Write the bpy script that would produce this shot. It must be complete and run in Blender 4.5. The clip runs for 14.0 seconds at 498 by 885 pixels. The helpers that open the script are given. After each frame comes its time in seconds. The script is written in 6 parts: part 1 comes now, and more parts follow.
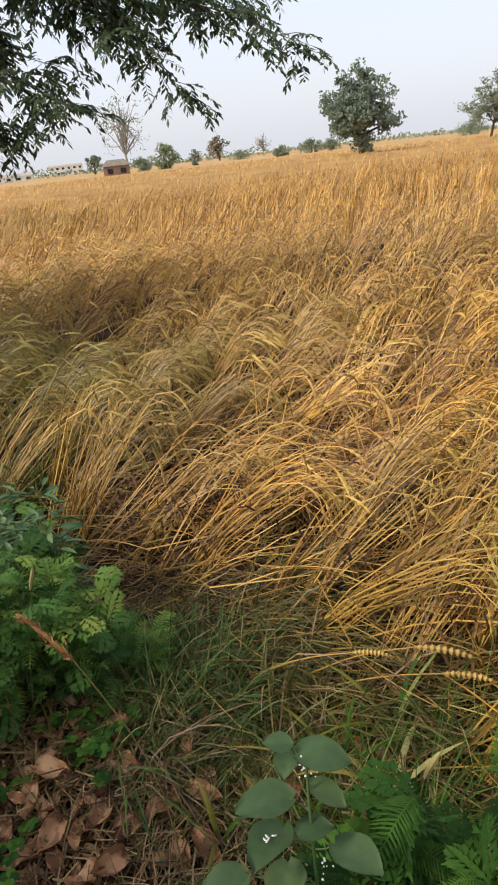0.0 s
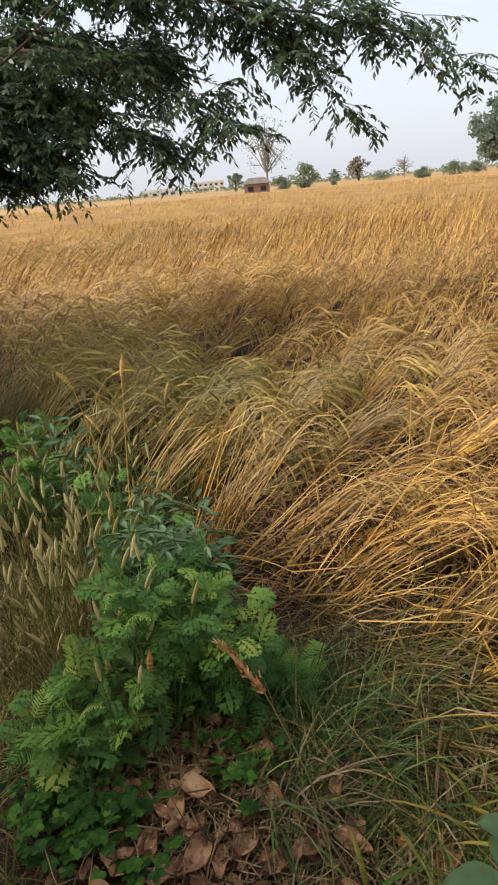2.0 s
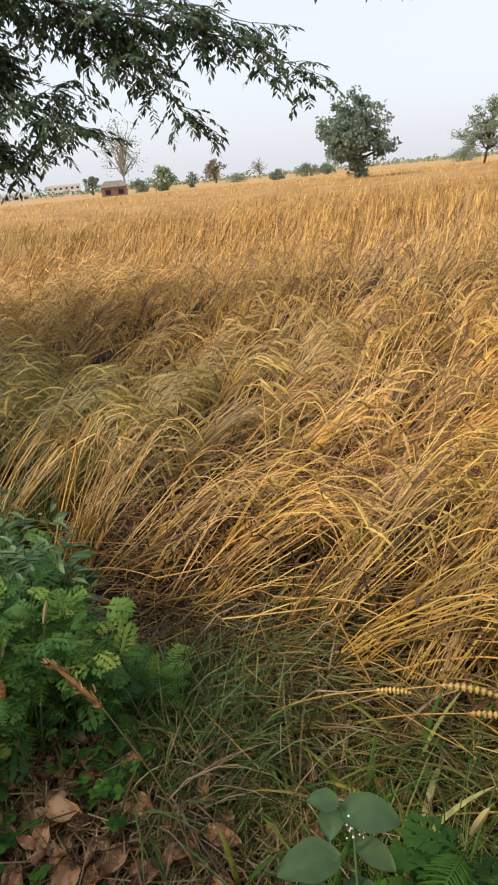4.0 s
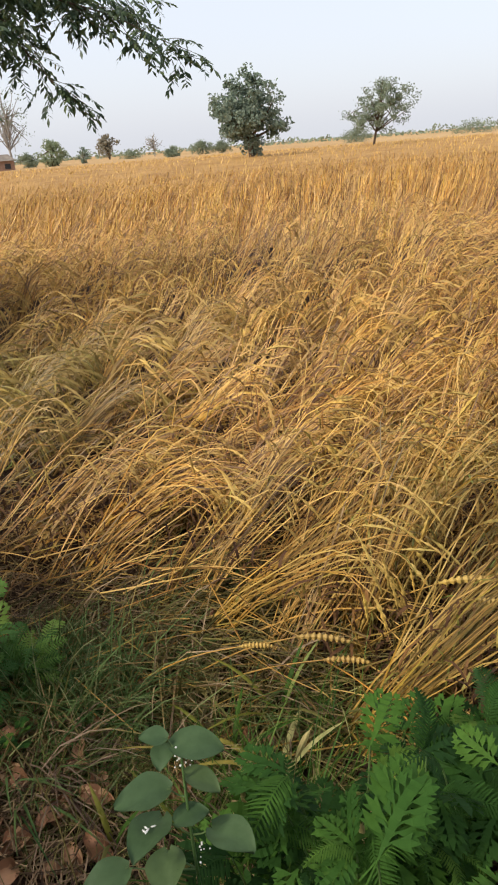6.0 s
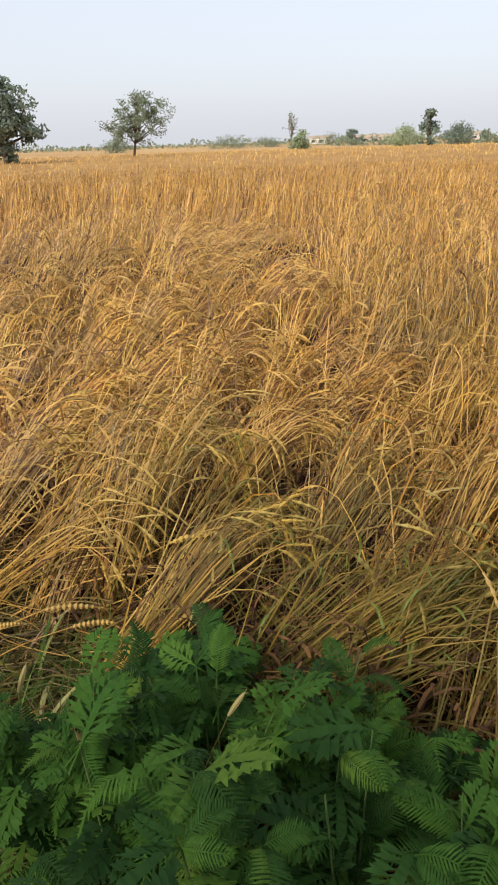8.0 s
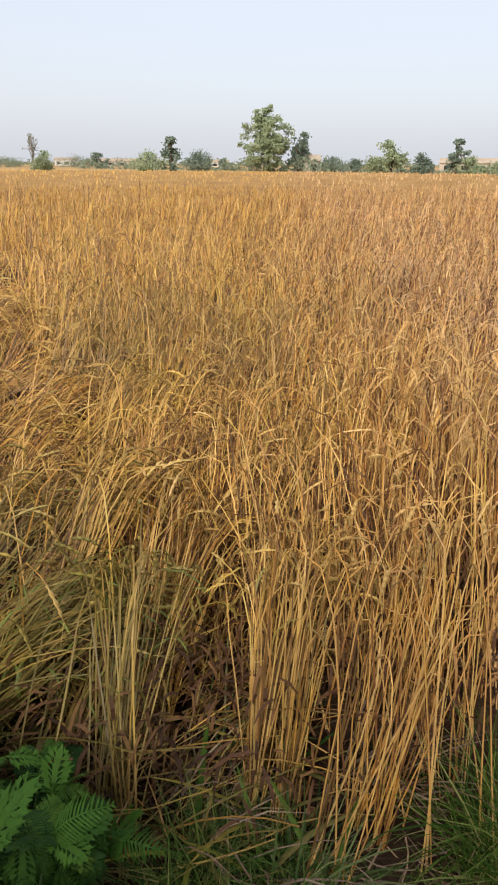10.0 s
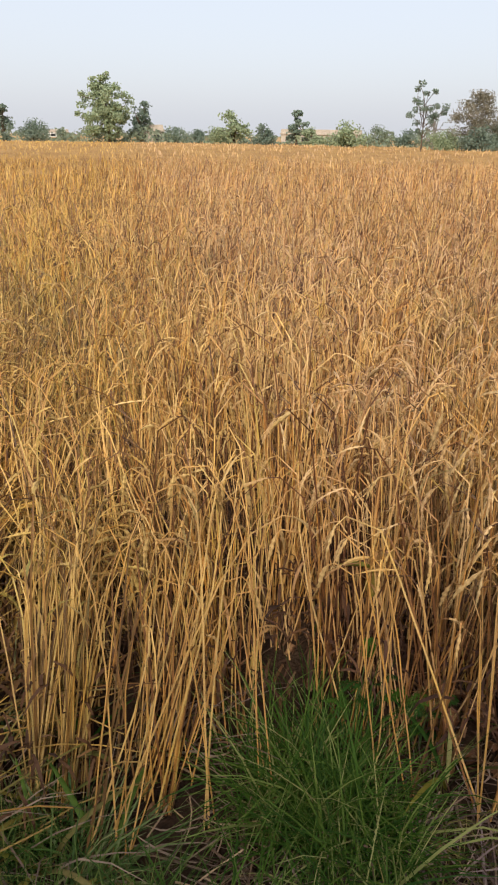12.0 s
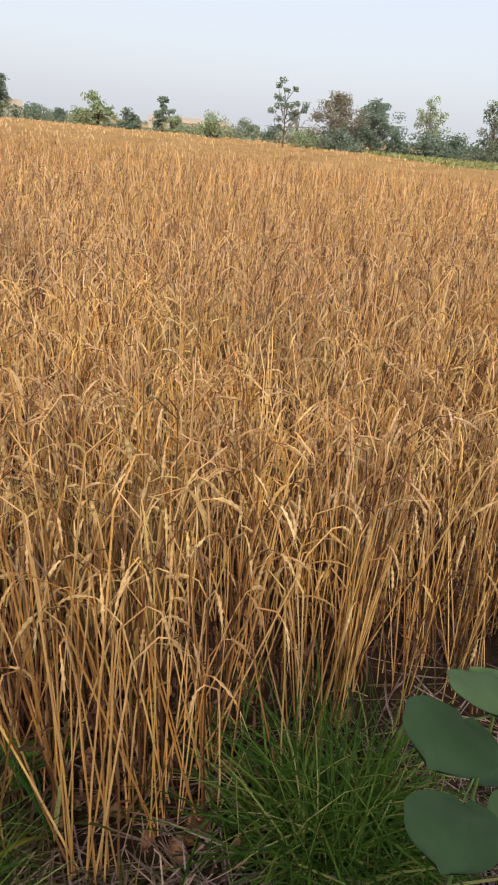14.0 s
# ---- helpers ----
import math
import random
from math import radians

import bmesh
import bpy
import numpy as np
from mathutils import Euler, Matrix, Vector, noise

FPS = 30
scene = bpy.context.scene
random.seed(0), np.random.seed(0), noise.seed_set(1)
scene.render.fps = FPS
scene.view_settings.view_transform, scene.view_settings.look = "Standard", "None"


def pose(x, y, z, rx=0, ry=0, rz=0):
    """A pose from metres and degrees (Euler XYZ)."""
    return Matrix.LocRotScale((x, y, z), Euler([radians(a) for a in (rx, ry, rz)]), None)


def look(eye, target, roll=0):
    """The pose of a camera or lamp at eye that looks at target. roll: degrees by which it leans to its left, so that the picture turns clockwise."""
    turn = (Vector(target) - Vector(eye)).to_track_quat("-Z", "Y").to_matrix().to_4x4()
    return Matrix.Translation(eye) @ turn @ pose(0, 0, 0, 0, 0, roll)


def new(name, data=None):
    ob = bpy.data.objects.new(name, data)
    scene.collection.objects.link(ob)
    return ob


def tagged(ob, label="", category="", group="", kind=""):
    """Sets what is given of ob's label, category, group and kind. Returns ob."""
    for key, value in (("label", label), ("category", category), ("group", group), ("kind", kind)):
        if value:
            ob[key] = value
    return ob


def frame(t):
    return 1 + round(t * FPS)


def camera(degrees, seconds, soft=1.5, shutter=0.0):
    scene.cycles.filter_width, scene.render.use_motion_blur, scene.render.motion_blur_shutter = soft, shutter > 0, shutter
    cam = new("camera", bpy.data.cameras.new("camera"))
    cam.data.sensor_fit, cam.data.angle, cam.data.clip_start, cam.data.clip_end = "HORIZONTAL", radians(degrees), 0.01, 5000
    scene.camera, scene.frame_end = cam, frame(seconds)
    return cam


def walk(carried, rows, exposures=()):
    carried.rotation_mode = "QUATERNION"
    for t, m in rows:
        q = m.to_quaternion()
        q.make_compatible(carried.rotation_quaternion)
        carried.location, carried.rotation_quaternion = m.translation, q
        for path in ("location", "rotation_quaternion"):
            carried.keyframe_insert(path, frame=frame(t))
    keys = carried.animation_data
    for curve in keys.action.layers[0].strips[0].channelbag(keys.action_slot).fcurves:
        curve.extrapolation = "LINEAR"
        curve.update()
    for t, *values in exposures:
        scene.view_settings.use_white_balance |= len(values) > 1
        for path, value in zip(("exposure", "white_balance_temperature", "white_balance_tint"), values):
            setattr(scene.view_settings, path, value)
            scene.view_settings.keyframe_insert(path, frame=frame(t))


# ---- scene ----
# camera and walk: seconds, x, y, z, yaw, pitch, lean to the right
cam = camera(41.19, 14.0, soft=2.0)
ROWS = [
    (0.0, 0.000, 0.000, 1.483, 0.01, -23.48, 6.28),
    (0.5, -0.050, 0.030, 1.500, 3.36, -21.83, 5.88),
    (1.0, -0.087, 0.040, 1.508, 6.28, -21.11, 6.76),
    (1.5, -0.134, 0.048, 1.501, 8.96, -21.08, 5.64),
    (2.0, -0.165, 0.047, 1.504, 10.39, -21.10, 5.02),
    (2.5, -0.183, 0.051, 1.506, 10.81, -21.27, 4.60),
    (3.0, -0.171, 0.049, 1.502, 8.64, -21.19, 4.41),
    (3.5, -0.127, 0.049, 1.499, 3.72, -21.87, 5.19),
    (4.0, -0.068, 0.047, 1.502, -0.76, -21.85, 5.50),
    (4.2, -0.051, 0.046, 1.494, -2.47, -22.00, 4.96),
    (6.3, 0.055, -0.058, 1.502, -10.70, -24.32, 4.46),
    (6.5, 0.058, -0.065, 1.501, -12.04, -24.15, 4.45),
    (7.0, 0.081, -0.127, 1.505, -17.34, -24.62, 4.05),
    (7.5, 0.110, -0.231, 1.500, -23.09, -24.44, 2.98),
    (8.0, 0.150, -0.323, 1.495, -28.98, -24.33, 1.83),
    (8.5, 0.206, -0.375, 1.482, -35.39, -24.16, 0.62),
    (9.0, 0.264, -0.484, 1.506, -39.67, -25.50, -0.50),
    (9.2, 0.330, -0.523, 1.508, -42.06, -24.38, -0.64),
    (11.3, 0.599, -0.826, 1.490, -56.67, -24.62, -0.14),
    (11.5, 0.615, -0.825, 1.484, -57.92, -24.76, -0.36),
    (12.0, 0.676, -0.892, 1.490, -62.06, -24.81, -0.77),
    (12.5, 0.810, -0.990, 1.498, -70.16, -25.11, -3.17),
    (13.0, 0.915, -1.081, 1.499, -76.83, -26.65, -3.49),
    (13.5, 1.011, -1.203, 1.491, -73.85, -26.29, -3.97),
    (14.0, 1.103, -1.419, 1.512, -73.97, -25.08, -5.16),
]
walk(cam, [(t, pose(x, y, z, 90 + pitch, 0, yaw) @ pose(0, 0, 0, 0, 0, -lean)) for t, x, y, z, yaw, pitch, lean in ROWS],
     exposures=((0.0, 0.12), (4.2, 0.16), (6.5, 0.07), (9.0, 0.0), (11.3, -0.05), (14.0, -0.05)))

# ---- light: hazy bright sky with a soft, veiled sun ----
SUN_EL, SUN_AZ = 38.0, 248.0  # degrees; azimuth clockwise from +y
world = bpy.data.worlds.new("hazy_sky")
scene.world = world
world.use_nodes = True
wn, wl = world.node_tree.nodes, world.node_tree.links
wn.clear()
sky = wn.new("ShaderNodeTexSky")
sky.sky_type = "NISHITA"
sky.sun_disc = False
sky.sun_elevation, sky.sun_rotation = radians(SUN_EL), radians(SUN_AZ)
sky.air_density, sky.dust_density, sky.ozone_density = 1.0, 4.0, 1.5
bg_sky = wn.new("ShaderNodeBackground")
bg_sky.inputs["Strength"].default_value = 0.06
veil = wn.new("ShaderNodeBackground")
veil.inputs["Color"].default_value = (0.85, 0.875, 0.95, 1)
veil.inputs["Strength"].default_value = 0.77
addsh = wn.new("ShaderNodeAddShader")
wout = wn.new("ShaderNodeOutputWorld")
wl.new(sky.outputs[0], bg_sky.inputs["Color"])
wl.new(bg_sky.outputs[0], addsh.inputs[0])
wl.new(veil.outputs[0], addsh.inputs[1])
wl.new(addsh.outputs[0], wout.inputs["Surface"])
sun = new("sun", bpy.data.lights.new("sun", "SUN"))
sun.data.energy, sun.data.angle, sun.data.color = 3.5, radians(14), (1.0, 0.93, 0.82)
sa, se = radians(SUN_AZ), radians(SUN_EL)
sun.matrix_world = look((30 * math.sin(sa) * math.cos(se), 30 * math.cos(sa) * math.cos(se), 30 * math.sin(se)), (0, 0, 0))

# ---- materials ----
def new_mat(name, rough=0.8, spec=0.3):
    m = bpy.data.materials.new(name)
    m.use_nodes = True
    b = m.node_tree.nodes["Principled BSDF"]
    b.inputs["Roughness"].default_value = rough
    b.inputs["Specular IOR Level"].default_value = spec
    return m, m.node_tree.nodes, m.node_tree.links, b


def ramp_node(nodes, stops):
    r = nodes.new("ShaderNodeValToRGB")
    els = r.color_ramp.elements
    while len(els) < len(stops):
        els.new(0.5)
    for e, (p, c) in zip(els, stops):
        e.position, e.color = p, (*c, 1)
    return r


def noise_node(nodes, links, scale, detail=4.0, rough=0.6, coord=None):
    n = nodes.new("ShaderNodeTexNoise")
    n.inputs["Scale"].default_value = scale
    n.inputs["Detail"].default_value = detail
    n.inputs["Roughness"].default_value = rough
    if coord is not None:
        links.new(coord, n.inputs["Vector"])
    return n


def mix_rgb(nodes, links, fac, a, b, mode="MIX"):
    m = nodes.new("ShaderNodeMix")
    m.data_type, m.blend_type = "RGBA", mode
    for sock, v in ((m.inputs[0], fac), (m.inputs[6], a), (m.inputs[7], b)):
        if hasattr(v, "links"):
            links.new(v, sock)
        elif isinstance(v, (int, float)):
            sock.default_value = v
        else:
            sock.default_value = (*v, 1)
    return m.outputs[2]


def add_bump(nodes, links, bsdf, height, strength, dist):
    b = nodes.new("ShaderNodeBump")
    b.inputs["Strength"].default_value = strength
    b.inputs["Distance"].default_value = dist
    links.new(height, b.inputs["Height"])
    links.new(b.outputs[0], bsdf.inputs["Normal"])


def straw_mat(name, stops, green, rough=0.55, grain=260.0, trans=0.0):
    """Dry straw: a tint for each stalk, greener where the plant is unripe, patches over metres, fine streaks."""
    m, n, l, b = new_mat(name, rough, 0.35)
    geo = n.new("ShaderNodeNewGeometry")
    r = ramp_node(n, stops)
    l.new(geo.outputs["Random Per Island"], r.inputs[0])
    att = n.new("ShaderNodeAttribute")
    att.attribute_name = "unripe"
    c = mix_rgb(n, l, att.outputs["Fac"], r.outputs[0], green)
    patch = noise_node(n, l, 0.9, 4, 0.65, geo.outputs["Position"])
    pr = ramp_node(n, [(0.32, (0.82, 0.79, 0.80)), (0.45, (0.97, 0.89, 0.86)), (0.55, (1.05, 1.0, 0.82)), (0.68, (1.15, 1.06, 0.84))])
    l.new(patch.outputs[0], pr.inputs[0])
    c = mix_rgb(n, l, 0.7, c, pr.outputs[0], "MULTIPLY")
    knot = noise_node(n, l, 4.2, 2, 0.5, geo.outputs["Position"])
    kr = ramp_node(n, [(0.35, (0.72, 0.66, 0.66)), (0.45, (1.02, 0.95, 0.92)), (0.54, (1.0, 0.97, 0.86)), (0.64, (1.16, 1.04, 0.66))])
    l.new(knot.outputs[0], kr.inputs[0])
    c = mix_rgb(n, l, 0.75, c, kr.outputs[0], "MULTIPLY")
    along = n.new("ShaderNodeVectorMath")  # straw turns paler and bluer farther along the edge
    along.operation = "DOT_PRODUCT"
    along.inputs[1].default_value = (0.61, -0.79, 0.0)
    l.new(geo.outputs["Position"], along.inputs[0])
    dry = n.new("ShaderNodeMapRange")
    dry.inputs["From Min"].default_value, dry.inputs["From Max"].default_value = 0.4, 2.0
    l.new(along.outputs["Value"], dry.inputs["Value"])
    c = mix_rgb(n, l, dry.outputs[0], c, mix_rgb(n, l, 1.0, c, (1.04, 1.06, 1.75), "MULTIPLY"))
    fine = noise_node(n, l, grain, 2, 0.5, geo.outputs["Position"])
    fr = ramp_node(n, [(0.3, (0.72, 0.68, 0.62)), (0.7, (1.12, 1.1, 1.06))])
    l.new(fine.outputs[0], fr.inputs[0])
    c = mix_rgb(n, l, 0.6, c, fr.outputs[0], "MULTIPLY")
    l.new(c, b.inputs["Base Color"])
    if trans:
        t = n.new("ShaderNodeBsdfTranslucent")
        l.new(c, t.inputs["Color"])
        mx = n.new("ShaderNodeMixShader")
        mx.inputs[0].default_value = trans
        l.new(b.outputs[0], mx.inputs[1])
        l.new(t.outputs[0], mx.inputs[2])
        l.new(mx.outputs[0], n["Material Output"].inputs["Surface"])
    return m


def leaf_mat(name, stops, rough=0.5, trans=0.25, vein=60.0, spec=0.4):
    """Living leaves: a tint for each leaf, blotches, thin and slightly see-through."""
    m, n, l, b = new_mat(name, rough, spec)
    geo = n.new("ShaderNodeNewGeometry")
    info = n.new("ShaderNodeObjectInfo")
    add = n.new("ShaderNodeMath")
    add.operation = "ADD"
    l.new(geo.outputs["Random Per Island"], add.inputs[0])
    l.new(info.outputs["Random"], add.inputs[1])
    fr = n.new("ShaderNodeMath")
    fr.operation = "FRACT"
    l.new(add.outputs[0], fr.inputs[0])
    r = ramp_node(n, stops)
    l.new(fr.outputs[0], r.inputs[0])
    blot = noise_node(n, l, vein, 3, 0.6, geo.outputs["Position"])
    br = ramp_node(n, [(0.3, (0.72, 0.76, 0.66)), (0.7, (1.15, 1.12, 1.1))])
    l.new(blot.outputs[0], br.inputs[0])
    c = mix_rgb(n, l, 0.7, r.outputs[0], br.outputs[0], "MULTIPLY")
    l.new(c, b.inputs["Base Color"])
    t = n.new("ShaderNodeBsdfTranslucent")
    l.new(c, t.inputs["Color"])
    mx = n.new("ShaderNodeMixShader")
    mx.inputs[0].default_value = trans
    l.new(b.outputs[0], mx.inputs[1])
    l.new(t.outputs[0], mx.inputs[2])
    l.new(mx.outputs[0], n["Material Output"].inputs["Surface"])
    return m


def rough_mat(name, stops, scale=6.0, fine=70.0, rough=0.9, bump=0.6, dist=0.02):
    """Soil, bark, plaster: two scales of mottling and a bump."""
    m, n, l, b = new_mat(name, rough, 0.2)
    geo = n.new("ShaderNodeNewGeometry")
    a = noise_node(n, l, scale, 6, 0.65, geo.outputs["Position"])
    r = ramp_node(n, stops)
    l.new(a.outputs[0], r.inputs[0])
    f = noise_node(n, l, fine, 4, 0.6, geo.outputs["Position"])
    fr = ramp_node(n, [(0.3, (0.65, 0.63, 0.6)), (0.7, (1.2, 1.18, 1.15))])
    l.new(f.outputs[0], fr.inputs[0])
    l.new(mix_rgb(n, l, 0.75, r.outputs[0], fr.outputs[0], "MULTIPLY"), b.inputs["Base Color"])
    add_bump(n, l, b, f.outputs[0], bump, dist)
    return m


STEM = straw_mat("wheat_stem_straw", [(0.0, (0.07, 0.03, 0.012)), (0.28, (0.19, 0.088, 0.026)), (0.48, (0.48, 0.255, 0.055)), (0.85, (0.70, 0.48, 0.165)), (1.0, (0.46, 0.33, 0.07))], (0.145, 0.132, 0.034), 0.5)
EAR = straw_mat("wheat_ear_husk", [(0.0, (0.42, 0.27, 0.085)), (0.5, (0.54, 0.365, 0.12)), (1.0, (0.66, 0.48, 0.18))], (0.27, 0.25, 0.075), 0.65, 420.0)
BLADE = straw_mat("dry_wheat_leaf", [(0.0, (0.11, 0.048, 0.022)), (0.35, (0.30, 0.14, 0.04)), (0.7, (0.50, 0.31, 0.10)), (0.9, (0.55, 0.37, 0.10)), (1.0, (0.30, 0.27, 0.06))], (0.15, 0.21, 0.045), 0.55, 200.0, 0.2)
# old brown sheaths, coloured extra dark to deepen the shade between stems
OLD_LEAF = straw_mat("rotting_shade_dark_sheath", [(0.0, (0.042, 0.02, 0.01)), (0.5, (0.10, 0.05, 0.022)), (1.0, (0.20, 0.112, 0.046))], (0.08, 0.075, 0.03), 0.8, 200.0, 0.1)
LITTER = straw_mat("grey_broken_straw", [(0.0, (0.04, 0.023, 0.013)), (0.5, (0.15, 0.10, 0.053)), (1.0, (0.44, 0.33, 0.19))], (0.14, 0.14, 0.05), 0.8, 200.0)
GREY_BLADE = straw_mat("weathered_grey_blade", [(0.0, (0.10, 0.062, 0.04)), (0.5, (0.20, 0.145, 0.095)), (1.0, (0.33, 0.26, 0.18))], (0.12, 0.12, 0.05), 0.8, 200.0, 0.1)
CANOPY = rough_mat("far_wheat_canopy", [(0.3, (0.32, 0.175, 0.06)), (0.5, (0.42, 0.24, 0.08)), (0.7, (0.50, 0.30, 0.105))], 0.35, 9.0, 0.85, 1.0, 0.12)
STUBBLE = rough_mat("far_stubble", [(0.3, (0.36, 0.22, 0.09)), (0.5, (0.44, 0.28, 0.12)), (0.7, (0.50, 0.34, 0.16))], 0.02, 0.4, 0.9, 0.3, 0.05)
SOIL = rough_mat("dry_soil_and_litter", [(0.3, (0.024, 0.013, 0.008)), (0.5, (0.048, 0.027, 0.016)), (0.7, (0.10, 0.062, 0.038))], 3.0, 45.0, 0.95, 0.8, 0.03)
BLUE_FERN = leaf_mat("bluish_weed_leaf", [(0.0, (0.05, 0.12, 0.03)), (0.5, (0.11, 0.22, 0.052)), (0.88, (0.19, 0.31, 0.06)), (1.0, (0.28, 0.33, 0.075))], 0.65, 0.3, 60.0, 0.15)
FERN = leaf_mat("feathery_weed_leaf", [(0.0, (0.018, 0.052, 0.012)), (0.5, (0.038, 0.1, 0.016)), (0.88, (0.065, 0.145, 0.02)), (1.0, (0.1, 0.17, 0.025))], 0.65, 0.25, 60.0, 0.12)
BROADLEAF = leaf_mat("broad_weed_leaf", [(0.0, (0.045, 0.085, 0.034)), (0.6, (0.066, 0.112, 0.044)), (1.0, (0.095, 0.14, 0.05))], 0.6, 0.15, 45.0, 0.25)
DEEP_LEAF = leaf_mat("deep_green_weed_leaf", [(0.0, (0.034, 0.068, 0.028)), (0.6, (0.055, 0.1, 0.038)), (1.0, (0.08, 0.13, 0.05))], 0.6, 0.12, 30.0, 0.25)
GRASS = leaf_mat("green_grass_blade", [(0.0, (0.025, 0.058, 0.011)), (0.5, (0.07, 0.135, 0.026)), (0.85, (0.18, 0.21, 0.055)), (1.0, (0.24, 0.18, 0.06))], 0.65, 0.2, 60.0, 0.15)
LUSH = leaf_mat("bright_grass_blade", [(0.0, (0.026, 0.07, 0.01)), (0.5, (0.06, 0.125, 0.016)), (0.82, (0.13, 0.2, 0.035)), (1.0, (0.44, 0.40, 0.17))], 0.55, 0.3, 60.0, 0.15)
PALE_GRASS = leaf_mat("soft_grass_blade", [(0.0, (0.045, 0.09, 0.025)), (0.5, (0.09, 0.145, 0.042)), (0.85, (0.18, 0.225, 0.085)), (1.0, (0.34, 0.33, 0.155))], 0.6, 0.3, 60.0, 0.15)
OLIVE = leaf_mat("drying_grass_blade", [(0.0, (0.05, 0.058, 0.014)), (0.5, (0.14, 0.125, 0.036)), (1.0, (0.33, 0.255, 0.10))], 0.65, 0.2, 60.0, 0.15)
YELLOWING = leaf_mat("yellowing_grass_blade", [(0.0, (0.16, 0.17, 0.025)), (0.6, (0.27, 0.235, 0.04)), (1.0, (0.38, 0.27, 0.07))], 0.55, 0.3, 60.0, 0.2)
FOXTAIL = leaf_mat("foxtail_bristle", [(0.0, (0.36, 0.29, 0.11)), (1.0, (0.52, 0.43, 0.19))], 0.8, 0.3, 300.0)
TREE_LEAF = leaf_mat("roadside_tree_leaf", [(0.0, (0.05, 0.085, 0.05)), (0.5, (0.085, 0.13, 0.072)), (1.0, (0.16, 0.205, 0.085))], 0.45, 0.35)
# next four leaf tones are paled and greyed: distance haze painted into the colour
HAZED_DARK_LEAF = leaf_mat("hazed_dark_tree_leaf", [(0.0, (0.145, 0.195, 0.15)), (0.5, (0.21, 0.265, 0.21)), (1.0, (0.285, 0.335, 0.27))], 0.7, 0.35, 3.0, 0.15)
HAZED_GREY_LEAF = leaf_mat("hazed_grey_green_leaf", [(0.0, (0.15, 0.19, 0.13)), (1.0, (0.24, 0.28, 0.19))], 0.6, 0.2, 3.0)
HAZED_PALE_LEAF = leaf_mat("hazed_pale_green_leaf", [(0.0, (0.26, 0.325, 0.19)), (1.0, (0.37, 0.42, 0.26))], 0.6, 0.25, 3.0)
HAZED_BROWN_LEAF = leaf_mat("hazed_rusty_tree_leaf", [(0.0, (0.20, 0.18, 0.13)), (1.0, (0.29, 0.255, 0.19))], 0.6, 0.2, 3.0)
VERGE_GRASS = leaf_mat("pale_verge_grass", [(0.0, (0.22, 0.25, 0.09)), (1.0, (0.34, 0.34, 0.14))], 0.7, 0.2, 3.0)
DEAD = leaf_mat("dead_brown_leaf", [(0.0, (0.14, 0.062, 0.031)), (0.5, (0.31, 0.145, 0.07)), (1.0, (0.47, 0.285, 0.155))], 0.6, 0.1, 35.0)
RUST = leaf_mat("rusty_dry_husk", [(0.0, (0.32, 0.15, 0.05)), (0.6, (0.46, 0.24, 0.09)), (1.0, (0.55, 0.33, 0.15))], 0.7, 0.2, 80.0, 0.15)
BARK = rough_mat("brown_bark", [(0.3, (0.08, 0.055, 0.038)), (0.7, (0.17, 0.12, 0.085))], 9.0, 60.0, 0.9, 0.8, 0.02)
PALE_BARK = rough_mat("pale_dry_bark", [(0.3, (0.22, 0.20, 0.18)), (0.7, (0.36, 0.33, 0.30))], 4.0, 40.0, 0.9, 0.4, 0.02)
GREEN_STEM = leaf_mat("green_stem", [(0.0, (0.07, 0.14, 0.04)), (1.0, (0.13, 0.19, 0.06))], 0.5, 0.05)
PLASTER = rough_mat("weathered_white_plaster", [(0.3, (0.62, 0.60, 0.57)), (0.7, (0.80, 0.79, 0.76))], 0.6, 6.0, 0.85, 0.2, 0.02)
TAN_WALL = rough_mat("mud_plaster", [(0.3, (0.38, 0.33, 0.28)), (0.7, (0.50, 0.44, 0.37))], 0.6, 6.0, 0.9, 0.3, 0.02)
BRICK = rough_mat("red_brickwork", [(0.3, (0.24, 0.15, 0.11)), (0.7, (0.34, 0.22, 0.165))], 1.5, 9.0, 0.9, 0.4, 0.02)
THATCH = rough_mat("grey_thatch", [(0.3, (0.15, 0.13, 0.11)), (0.7, (0.27, 0.235, 0.20))], 2.0, 20.0, 0.95, 0.6, 0.03)
DARK_OPENING = rough_mat("dark_window_glass", [(0.3, (0.02, 0.022, 0.025)), (0.7, (0.04, 0.042, 0.045))], 2.0, 20.0, 0.3, 0.1, 0.005)

# ---- geometry helpers ----
def lattice(ix, iy, seed):
    h = np.sin(ix * 127.1 + iy * 311.7 + seed * 74.7) * 43758.5453
    return h - np.floor(h)


def vnoise(x, y, size, seed=0):
    """Smooth value noise, 0 to 1, with features of that size in metres."""
    x, y = np.asarray(x, float) / size, np.asarray(y, float) / size
    ix, iy = np.floor(x), np.floor(y)
    fx, fy = x - ix, y - iy
    fx, fy = fx * fx * (3 - 2 * fx), fy * fy * (3 - 2 * fy)
    a, b = lattice(ix, iy, seed), lattice(ix + 1, iy, seed)
    c, d = lattice(ix, iy + 1, seed), lattice(ix + 1, iy + 1, seed)
    return (a * (1 - fx) + b * fx) * (1 - fy) + (c * (1 - fx) + d * fx) * fy


